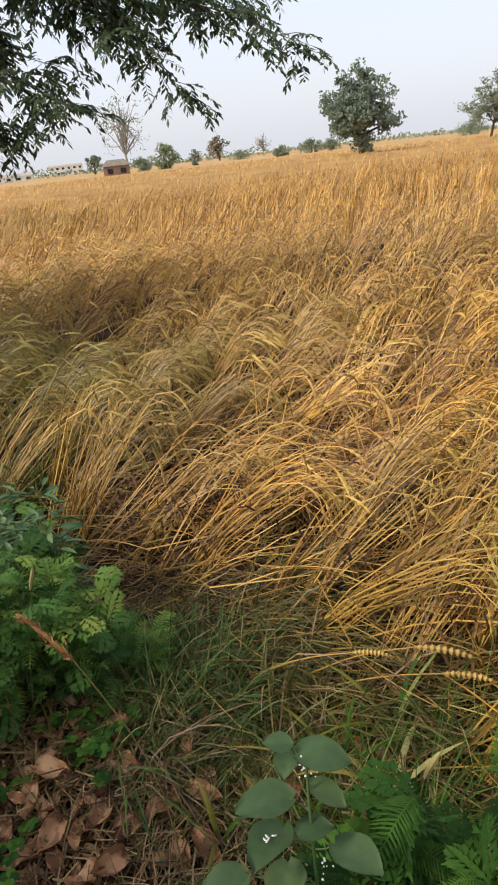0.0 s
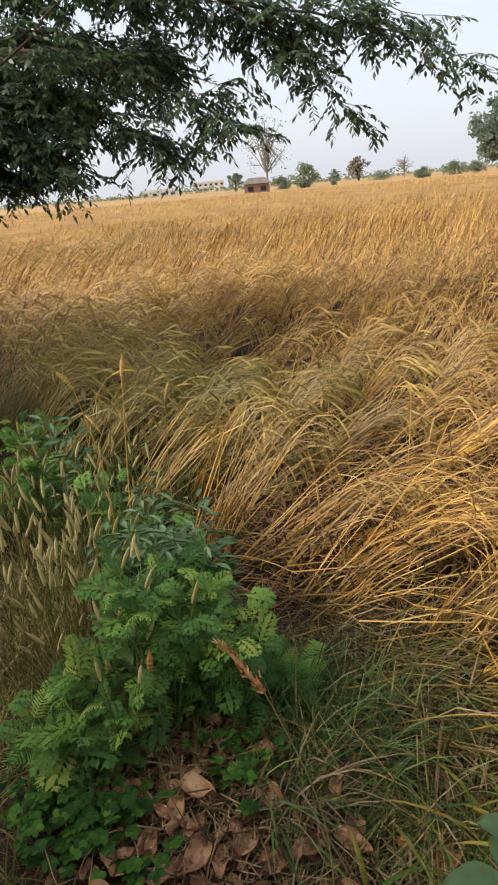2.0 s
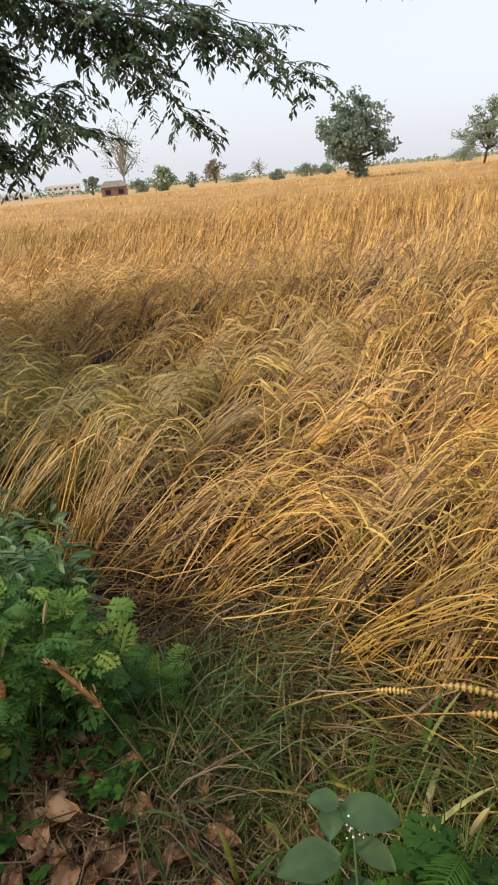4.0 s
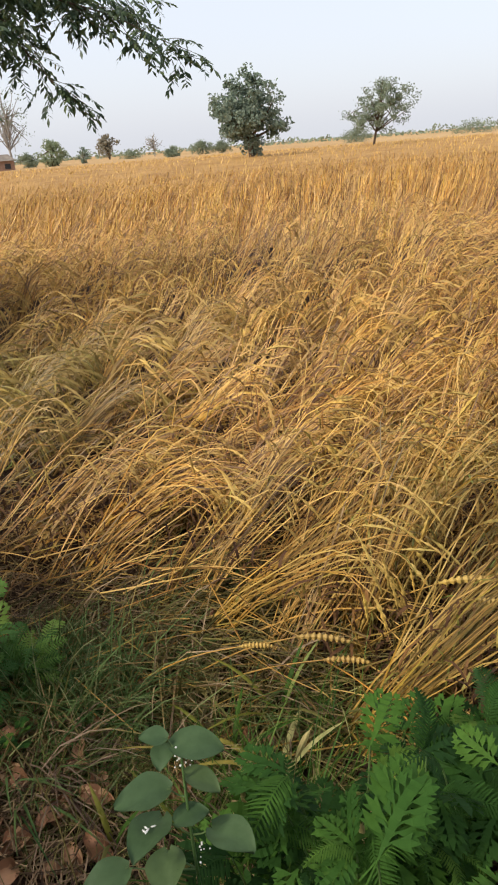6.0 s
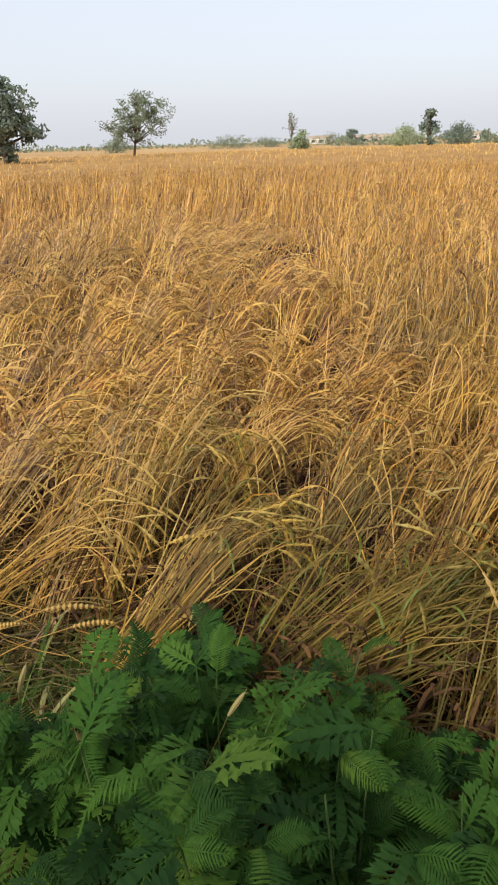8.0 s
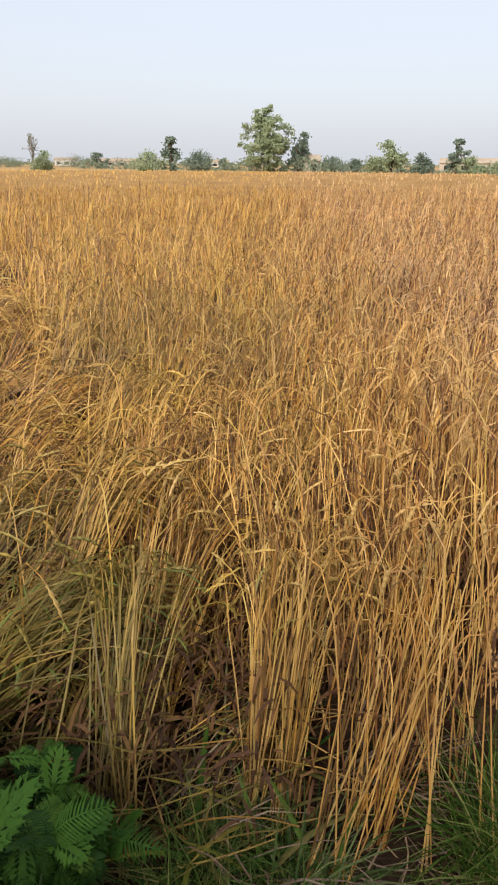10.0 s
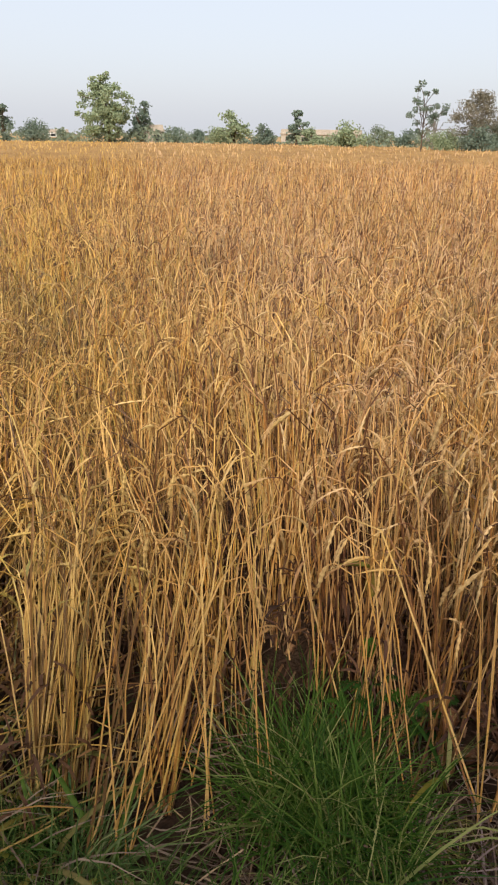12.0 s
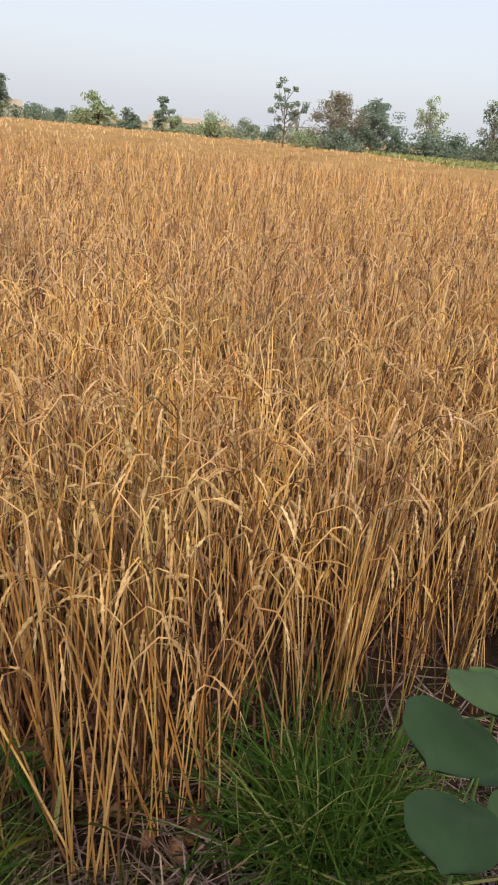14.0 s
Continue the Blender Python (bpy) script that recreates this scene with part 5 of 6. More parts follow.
def clover(x, y, seed):
    """A low creeping weed with rounded lobed leaves."""
    rng = random.Random(seed)
    root = new("creeping_weed")
    root.matrix_world = pose(x, y, float(ground_z(x, y)))
    for i in range(11):
        a, r, z = rng.uniform(0, 6.28), 0.1 * math.sqrt(rng.random()), rng.uniform(0.03, 0.1)
        p = (r * math.cos(a), r * math.sin(a), z)
        part("stem", np_mesh("stem", [(*tubes(np.array([[(p[0] * 0.3, p[1] * 0.3, -0.01), (p[0] * 0.8, p[1] * 0.8, z * 0.6), p]]), np.array([[0.0012, 0.001, 0.0008]]), 3), 0, None)], [GREEN_STEM], True), root)
        part("leaf", CLOVER[rng.randrange(2)], root, pose(*p, rng.gauss(0, 14), rng.gauss(0, 14), rng.uniform(0, 360)))
    tagged(root, "low creeping weed with small rounded lobed leaves", "weed", "creeping weeds")


def clover_mesh(seed):
    rng = np.random.default_rng(seed)
    blocks = []
    for k in range(5):
        a = k * 1.2566 + rng.normal(0, 0.1)
        d = np.array([math.cos(a), math.sin(a), 0])
        s = np.linspace(0, 1, 5)
        c = d * (s * 0.022)[:, None] + np.array([0, 0, 1.0]) * (0.003 * np.sin(s * 3))[:, None]
        w = 0.02 * np.sin(np.clip(s * 0.8 + 0.12, 0, 1) * math.pi) ** 0.7
        blocks.append((*ribbons(c[None], w[None], np.tile(np.array([-d[1], d[0], 0.12]), (1, 5, 1))), 0, None))
    return np_mesh("leaf", blocks, [FERN], True)


CLOVER = [clover_mesh(350 + i) for i in range(2)]


def dead_mesh(seed):
    """A fallen leaf, curled and dry, with some thickness."""
    rng = random.Random(seed)
    me = leaf_blade("fallen_leaf", DEAD, 0.1, 0.055, 0.05, 0.3, 0.2, 8, 6)
    b = rng.uniform(6, 16)
    for v in me.vertices:
        v.co.z += 0.012 * math.sin(v.co.y * b * 5) + 0.9 * v.co.x * v.co.x * rng.choice((-1, 1)) * 6
    me.update()
    return me


FALLEN = [dead_mesh(360 + i) for i in range(5)]

# feathery bushes: the tall one between the walk and the wheat, and the one by the corner of the field
wr = random.Random(4)
for k, (x, y, h, sp) in enumerate(((0.30, 0.46, 0.70, 0.24), (0.42, 0.36, 0.78, 0.22), (0.30, 0.66, 0.62, 0.22), (0.56, 0.60, 0.60, 0.24), (0.66, 0.86, 0.42, 0.2), (0.80, 0.56, 0.50, 0.2), (0.62, 0.22, 0.66, 0.24), (0.80, 0.12, 0.58, 0.22), (0.17, 0.68, 0.54, 0.18), (0.52, 0.84, 0.44, 0.2), (0.93, 0.33, 0.3, 0.16), (0.45, 0.72, 0.56, 0.2), (0.7, 0.4, 0.58, 0.2), (0.9, 0.2, 0.42, 0.18), (0.82, 0.42, 0.44, 0.2))):
    feathery_weed(x, y, h * 0.95, sp, 52, 400 + k)
for k, (x, y, h, sp) in enumerate(((-0.62, 1.56, 0.46, 0.2), (-0.74, 1.5, 0.56, 0.24), (-0.8, 1.68, 0.5, 0.26), (-0.85, 1.95, 0.46, 0.22), (-1.1, 2.25, 0.5, 0.26), (-0.62, 1.62, 0.32, 0.22), (-0.92, 1.32, 0.3, 0.2), (-1.7, 2.75, 0.5, 0.26), (-1.95, 3.1, 0.5, 0.26), (-0.75, 2.0, 0.4, 0.22), (-1.9, 2.5, 0.45, 0.26), (-0.86, 1.42, 0.36, 0.2), (-0.8, 1.55, 0.48, 0.22), (-1.0, 1.3, 0.26, 0.2), (-0.72, 1.66, 0.46, 0.22), (-0.68, 1.78, 0.42, 0.22))):
    feathery_weed(x, y, h, sp, 66, 430 + k, "bushy bluish-green weed with deeply toothed leaves", 0.8, 0.02, BLUISH)
feathery_weed(1.95, -0.54, 0.26, 0.13, 14, 462, "small bright green feathery sprig at the wheat's foot", 0.6)
feathery_weed(2.05, -0.7, 0.24, 0.12, 12, 460, "small bright green feathery sprig at the wheat's foot", 0.55)
feathery_weed(-0.46, 1.56, 0.2, 0.2, 30, 463, "low bluish feathery weed spreading over the grass", 0.9, 0.3, BLUISH[:1])
feathery_weed(1.05, 0.22, 0.26, 0.14, 16, 461)

def placed_weed(foot, stem, leaves, blossoms, mesh, spotted, label):
    """An upright weed whose leaves sit at given places: middle of the leaf, its heading and its length."""
    root = new("broadleaf_weed")
    root.matrix_world = pose(*foot, float(ground_z(*foot)))
    at = np.array([*foot, 0.0])
    main = polyline([np.array(p) - at for p in stem], 12)
    stalks = [(*tubes(main[None], np.linspace(0.0045, 0.0022, 12)[None], 5), 0, None)]
    for i, (x, y, z, head, size, tip) in enumerate(leaves):
        c = np.array([x, y, z]) - at
        d = np.array([-math.sin(radians(head)), math.cos(radians(head)), 0.0])
        base = c - d * size / 2
        p = main[np.argmin(np.abs(main[:, 2] - (base[2] - 0.02)))]
        stalks.append((*tubes(np.array([[p, (p + base) / 2 - np.array([0, 0, 0.004]), base]]), np.array([[0.0018, 0.0015, 0.0012]]), 4), 0, None))
        lf = part("leaf", mesh[i % len(mesh)], root, pose(*base, tip, 6 * (-1) ** i, head) @ Matrix.Diagonal((*[size / 0.08] * 3, 1)))
        if i == spotted:
            bm = bmesh.new()
            for k in range(5):
                bmesh.ops.create_icosphere(bm, subdivisions=1, radius=0.0035, matrix=pose(0.005 * math.sin(k * 2.1), 0.036 + 0.006 * math.cos(k * 1.7), 0.0115, 0, 0, 60 * k) @ Matrix.Diagonal((0.5, 1.3, 0.2, 1)))
            part("spot", bm_mesh("spot", bm, PETAL_WHITE, True), lf, None, "white splash on the leaf")
    rng = random.Random(5)
    for x, y, z in blossoms:
        bm = bmesh.new()
        for k in range(9):
            bmesh.ops.create_icosphere(bm, subdivisions=1, radius=rng.uniform(0.001, 0.002), matrix=pose(rng.gauss(0, 0.007), rng.gauss(0, 0.007), rng.gauss(0, 0.006)))
        part("blossom", bm_mesh("blossom", bm, PETAL_WHITE, True), root, pose(*(np.array([x, y, z]) - at)), "tiny white flowers and buds")
    part("stem", np_mesh("stem", stalks, [GREEN_STEM], True), root)
    tagged(root, label, "weed", "broad-leaved weeds")


HEART = [leaf_blade("leaf", BROADLEAF, 0.08, 0.064 + 0.006 * i, 0.02, 0.1, 0.5, 10, 8) for i in range(3)]
DISC = [leaf_blade("leaf", DEEP_LEAF, 0.08, 0.09 + 0.008 * i, 0.025, 0.06, 0.2, 14, 8, True) for i in range(2)]
placed_weed((0.03, 0.62), ((0.03, 0.62, -0.02), (0.035, 0.62, 0.3), (0.026, 0.622, 0.55), (0.03, 0.67, 0.7)),
            ((0.056, 0.676, 0.708, -100, 0.078, -8), (-0.008, 0.694, 0.718, 80, 0.042, 8), (0.002, 0.682, 0.696, 160, 0.042, -12), (0.056, 0.655, 0.662, -122, 0.058, -14), (-0.036, 0.664, 0.64, 92, 0.086, -4),
             (0.033, 0.636, 0.61, -85, 0.052, 4), (-0.035, 0.635, 0.578, 150, 0.088, 12), (0.087, 0.609, 0.577, -135, 0.078, 6), (-0.016, 0.616, 0.53, 172, 0.07, 0), (-0.11, 0.63, 0.52, 112, 0.08, -6)),
            ((0.036, 0.67, 0.69), (0.04, 0.612, 0.567), (0.02, 0.672, 0.7)), HEART, 6, "upright grey-green weed with broad leaves and white flowers")
placed_weed((1.86, -1.6), ((1.86, -1.6, -0.02), (1.85, -1.6, 0.5), (1.82, -1.58, 0.8), (1.8, -1.57, 0.96)),
            ((1.79, -1.555, 0.925, -60, 0.095, -4), (1.745, -1.52, 0.868, 70, 0.1, 4), (1.70, -1.55, 0.765, 80, 0.11, 8), (1.80, -1.66, 0.7, 190, 0.11, -8), (1.94, -1.6, 0.66, -90, 0.11, -8), (1.9, -1.68, 0.85, -130, 0.09, -8)),
            (), DISC, -1, "tall weed with large rounded dark green leaves")
NARROW_LEAF = leaf_mat("narrow_weed_leaf", [(0.0, (0.07, 0.13, 0.06)), (0.6, (0.11, 0.18, 0.085)), (1.0, (0.16, 0.23, 0.10))], 0.6, 0.2, 45.0, 0.25)
LANCE = [leaf_blade("leaf", NARROW_LEAF, 0.062 + 0.01 * i, 0.02 + 0.003 * i, 0.0, 0.2, 0.1, 6, 4) for i in range(3)]
for k, (x, y, h) in enumerate(((-0.8, 1.86, 0.5), (-0.9, 2.0, 0.52), (-0.7, 1.95, 0.46), (-1.0, 1.88, 0.48), (-1.36, 2.5, 0.66), (-1.5, 2.6, 0.7), (-0.98, 2.25, 0.5), (-0.82, 2.2, 0.45), (-0.78, 1.76, 0.52), (-0.9, 1.8, 0.54), (-0.68, 1.85, 0.5))):
    broadleaf_weed(x, y, h, 34, 600 + k, LANCE, 0, False, "bushy grey-green weed with narrow pointed leaves")
broadleaf_weed(-1.15, 2.6, 0.55, 9, 503, OVATE, 0, False, "dark leafy weed among the foxtail grass")
broadleaf_weed(-0.9, 1.5, 0.4, 9, 504, OVATE, 2, False, "dark leafy weed among the foxtail grass")

for k in range(14):
    foxtail(-1.22 + wr.gauss(0, 0.14), 1.8 + wr.gauss(0, 0.2), 6, 620 + k)
for k in range(9):
    foxtail(-1.02 + wr.gauss(0, 0.07), 1.62 + wr.gauss(0, 0.14), 7, 660 + k)
for k in range(14):
    foxtail(-1.45 + wr.gauss(0, 0.22), 2.25 + wr.gauss(0, 0.38), 6, 520 + k)
for k, (x, y) in enumerate(((-1.1, 2.4), (-1.5, 2.95), (-1.85, 3.5), (-1.02, 2.05), (-1.3, 1.75), (-0.72, 1.35))):
    foxtail(x, y, 4, 540 + k)
foxtail(0.2, 0.72, 3, 640)
foxtail(0.34, 0.6, 2, 641)


def dry_seed_head(x, y, h, seed):
    """A dry stalk with one rust-coloured seed head, left from last season."""
    rng = np.random.default_rng(seed)
    root = new("dry_seed_head")
    root.matrix_world = pose(x, y, float(ground_z(x, y)))
    stem = polyline(((0, 0, -0.01), (0.012, 0.0, h * 0.6), (0.0, 0.0, h)), 7)
    part("stem", np_mesh("stem", [(*tubes(stem[None], np.linspace(0.0018, 0.0012, 7)[None], 4), 0, None)], [DEAD], True), root)
    s = np.linspace(0, 1, 10)
    sp = stem[-1] + np.stack([0.006 * s, 0 * s, 0.06 * s], -1)
    v, q = tubes(sp[None], (0.0085 * np.sin(np.clip(s * 0.9 + 0.08, 0, 1) * math.pi) ** 0.6 * (1 + 0.15 * np.cos(np.arange(10) * math.pi)))[None], 7)
    bv, bq, _ = awn_ribbons(rng, sp[None], 50, 0.012)
    part("spike", np_mesh("spike", [(v, q, 0, None), (bv, bq, 0, None)], [RUST]), root)
    tagged(root, "dry rust-coloured seed head above the green weeds", "weed", "dry seed heads")


def leaning_seed_head(foot, neck, tip):
    """A tall dry stalk with a long withered head that leans over the grass."""
    rng = np.random.default_rng(652)
    base = np.array([foot[0], foot[1], 0.0])
    root = new("dry_seed_head")
    root.matrix_world = pose(foot[0], foot[1], 0)
    stem = polyline((foot, ((foot[0] + neck[0]) / 2 + 0.05, (foot[1] + neck[1]) / 2, neck[2] * 0.6), neck), 9) - base
    part("stem", np_mesh("stem", [(*tubes(stem[None], np.linspace(0.0022, 0.0013, 9)[None], 4), 0, None)], [OLIVE], True), root)
    s = np.linspace(0, 1, 14)
    sp = stem[-1] + (np.array(tip) - np.array(neck)) * s[:, None]
    v, q = tubes(sp[None], (0.0034 * np.sin(np.clip(s * 0.86 + 0.1, 0, 1) * math.pi) ** 0.5 * rng.uniform(0.7, 1.25, 14))[None], 6)
    blocks = [(v, q, 0, None)]
    for mat in (0, 1, 0):  # loose ragged husks all along it
        bv, bq, _ = awn_ribbons(rng, sp[None] + rng.normal(0, 0.0035, (1, 14, 3)), 60, 0.013, 3.2)
        blocks.append((bv, bq, mat, None))
    part("spike", np_mesh("spike", blocks, [RUST, DEAD]), root)
    tagged(root, "tall dry stalk with a long withered rust-brown head", "weed", "dry seed heads")


dry_seed_head(-0.72, 1.37, 0.345, 650)
dry_seed_head(-0.98, 1.62, 0.4, 651)
leaning_seed_head((-0.24, 0.95, -0.01), (-0.325, 0.86, 0.765), (-0.385, 0.865, 0.85))
for _ in range(40):
    grass("dry", -1.28 + wr.gauss(0, 0.24), 1.78 + wr.gauss(0, 0.3), 1.5, wr)
for k in range(14):
    clover(-0.88 + wr.gauss(0, 0.13), 1.2 + wr.gauss(0, 0.1), 560 + k)
for k in range(4):
    clover(-0.45 + wr.gauss(0, 0.1), 1.35 + wr.gauss(0, 0.08), 575 + k)


SWARD = []
COMBED = [tuft_mesh(440 + i, 34, 0.08, 0.34, 0.0058, (OLIVE, PALE_GRASS, GREY_BLADE)[i % 3], 1.3, 0.7) for i in range(6)]


def combed_tuft(x, y):
    """A tuft of long blades that all lie over to one side."""
    ob = new("grass_tuft")
    i = wr.randrange(6)
    tagged(part("blade_clump", COMBED[i], ob), kind="stuff")
    ob.matrix_world = pose(x, y, float(ground_z(x, y)), 0, 0, wr.gauss(-35, 30)) @ Matrix.Diagonal((*[wr.uniform(0.7, 1.1)] * 3, 1))
    tagged(ob, ("drying olive grass tuft lying over to one side", "long green grass tuft lying over to one side", "weathered grey grass tuft lying over to one side")[i % 3], "grass", "combed grass tufts")


for _ in range(32):
    combed_tuft(wr.uniform(-0.42, 0.42), wr.uniform(1.25, 2.0))
for _ in range(8):
    combed_tuft(wr.uniform(1.2, 1.7), wr.uniform(-0.25, 0.3))


def sow(kind, x, y, scale):
    m = pose(x, y, float(ground_z(x, y)), wr.gauss(0, 5), wr.gauss(0, 5), wr.uniform(0, 360)) @ Matrix.Diagonal((*[scale * wr.uniform(0.8, 1.2)] * 3, 1))
    me = TUFT[kind][wr.randrange(3)]
    v = np.zeros(len(me.vertices) * 3)
    me.vertices.foreach_get("co", v)
    q = np.zeros(len(me.loops), int)
    me.loops.foreach_get("vertex_index", q)
    mm = np.array(m)
    SWARD.append((v.reshape(-1, 3) @ mm[:3, :3].T + mm[:3, 3], q.reshape(-1, 4), ("fine", "tall", "dry").index(kind), None))


def strew(kind, n, u0, u1, v0, v1, scale):
    """Thin grass between the tufts, grown into one sward."""
    for _ in range(n):
        x, y = xy_of(wr.uniform(u0, u1), wr.uniform(v0, v1))
        sow(kind, float(x), float(y), scale)


for _ in range(15):
    grass("soft", -0.3 + wr.gauss(0, 0.11), 1.62 + wr.gauss(0, 0.13), 1.0, wr)
for _ in range(8):
    grass("fine", -0.36 + wr.gauss(0, 0.1), 1.6 + wr.gauss(0, 0.12), 1.1, wr)
for _ in range(20):
    grass("lush", 1.68 + wr.gauss(0, 0.09), -0.58 + wr.gauss(0, 0.12), 0.95, wr)
for _ in range(15):
    grass("lush", 2.2 + wr.gauss(0, 0.07), -1.38 + wr.gauss(0, 0.08), 1.1, wr)
for _ in range(8):
    grass("tall", 1.2 + wr.gauss(0, 0.12), 0.02 + wr.gauss(0, 0.1), 0.8, wr)
for _ in range(54):
    sow("dry", wr.uniform(-0.45, 0.45), wr.uniform(1.15, 1.85), 1.0)
for _ in range(5):
    grass("fine", wr.uniform(-0.42, 0.0), wr.uniform(1.0, 1.6), 0.95, wr)
for _ in range(10):
    grass("lush", wr.uniform(0.05, 0.45), wr.uniform(0.8, 1.25), 0.8, wr)
strew("tall", 30, -5.5, -2.4, -0.9, 0.1, 1.5)
strew("dry", 40, -2.6, 0.2, -0.75, -0.05, 1.0)
strew("fine", 10, -1.6, 0.5, -0.6, -0.15, 0.9)
strew("dry", 30, -4.2, -1.6, -1.3, -0.1, 1.3)
strew("dry", 26, 0.4, 3.0, -0.5, 0.05, 0.9)
strew("tall", 9, 0.5, 1.6, -0.35, -0.05, 0.8)
strew("fine", 20, 0.2, 3.2, -0.7, -0.1, 0.9)
strew("dry", 30, -1.5, 3.4, -1.4, -0.5, 0.9)
tagged(new("grass_sward", np_mesh("grass_sward", SWARD, [GRASS, GRASS, OLIVE])), "thin mixed green and dry grass on the bund", "grass", kind="stuff")


def fallen(n, cx, cy, sx, sy, lift=0.012):
    for _ in range(n):
        x, y = wr.gauss(cx, sx), wr.gauss(cy, sy)
        ob = new("fallen_leaf", FALLEN[wr.randrange(5)])
        ob.matrix_world = pose(x, y, float(ground_z(x, y)) + lift * wr.uniform(0.4, 1.6), wr.gauss(0, 16), wr.gauss(0, 16), wr.uniform(0, 360)) @ Matrix.Diagonal((*[wr.uniform(0.5, 1.1)] * 3, 1))
        tagged(ob, "dry curled brown leaf lying on the ground", "leaf", "fallen leaves")


fallen(110, -0.58, 1.17, 0.15, 0.13, 0.03)
fallen(18, -0.28, 1.3, 0.15, 0.14, 0.03)
fallen(22, -0.62, 1.38, 0.12, 0.1, 0.04)
fallen(16, 0.1, 1.35, 0.15, 0.12)
fallen(16, 0.0, 1.6, 0.3, 0.3)
fallen(12, 2.3, -1.0, 0.2, 0.25)
fallen(22, 1.95, -1.05, 0.16, 0.22)
fallen(14, 1.6, 0.3, 0.4, 0.4)
fallen(14, 1.45, 0.02, 0.14, 0.14)
fallen(26, 2.2, -0.8, 0.22, 0.25)


def leafy_shoot(x, y, count, length, tilt, seed, label):
    """A shoot of broad arching blades, each with a folded midrib."""
    rng = random.Random(seed)
    root = new("leafy_shoot")
    root.matrix_world = pose(x, y, float(ground_z(x, y)))
    for i in range(count):
        a = i * 2.4 + rng.uniform(-0.5, 0.5)
        ll, lift = length * rng.uniform(0.7, 1.15), rng.uniform(tilt * 0.6, tilt * 1.3)
        bow, wide = rng.uniform(0.7, 1.9), rng.uniform(0.010, 0.017)
        rows, p, th = [], np.array([0.0, 0.0, 0.0]), lift
        for k in range(8):
            d = np.array([math.sin(th) * math.cos(a), math.sin(th) * math.sin(a), math.cos(th)])
            half = wide / 2 * math.sin(min(1.0, 0.14 + k / 8) * math.pi) ** 0.6
            side = np.array([-math.sin(a), math.cos(a), 0]) * half
            up = np.cross(d, side / max(half, 1e-6)) * half * -0.5
            rows += [p - side + up, p, p + side + up]
            p = p + d * ll / 7
            th += bow / 7
        q = [(3 * k + j, 3 * k + j + 1, 3 * k + j + 4, 3 * k + j + 3) for k in range(7) for j in range(2)]
        part("blade", np_mesh("blade", [(np.array(rows), np.array(q), 0, None)], [(LUSH, YELLOWING, OLIVE)[i % 3]], True), root)
    tagged(root, label, "grass", "leafy shoots")


for k, (x, y, n, ll, tilt) in enumerate(((1.3, -0.06, 6, 0.34, 0.5), (1.42, 0.03, 5, 0.32, 0.6), (1.36, -0.2, 5, 0.28, 0.7), (1.52, 0.06, 4, 0.34, 0.4), (1.24, 0.1, 5, 0.34, 0.5), (1.94, -0.8, 4, 0.3, 0.3))):
    leafy_shoot(x, y, n, ll, tilt, 700 + k, "broad yellow-green grass blades arching at the wheat's foot")
for k, (x, y, n, ll, tilt) in enumerate(((-0.17, 1.06, 3, 0.26, 0.15), (0.02, 1.0, 4, 0.3, 0.35), (0.14, 1.2, 5, 0.32, 0.5), (0.25, 1.12, 5, 0.34, 0.5), (0.3, 1.32, 5, 0.36, 0.4), (0.12, 0.86, 5, 0.3, 0.6))):
    leafy_shoot(x, y, n, ll, tilt, 720 + k, "upright yellow-green grass shoot among the litter")


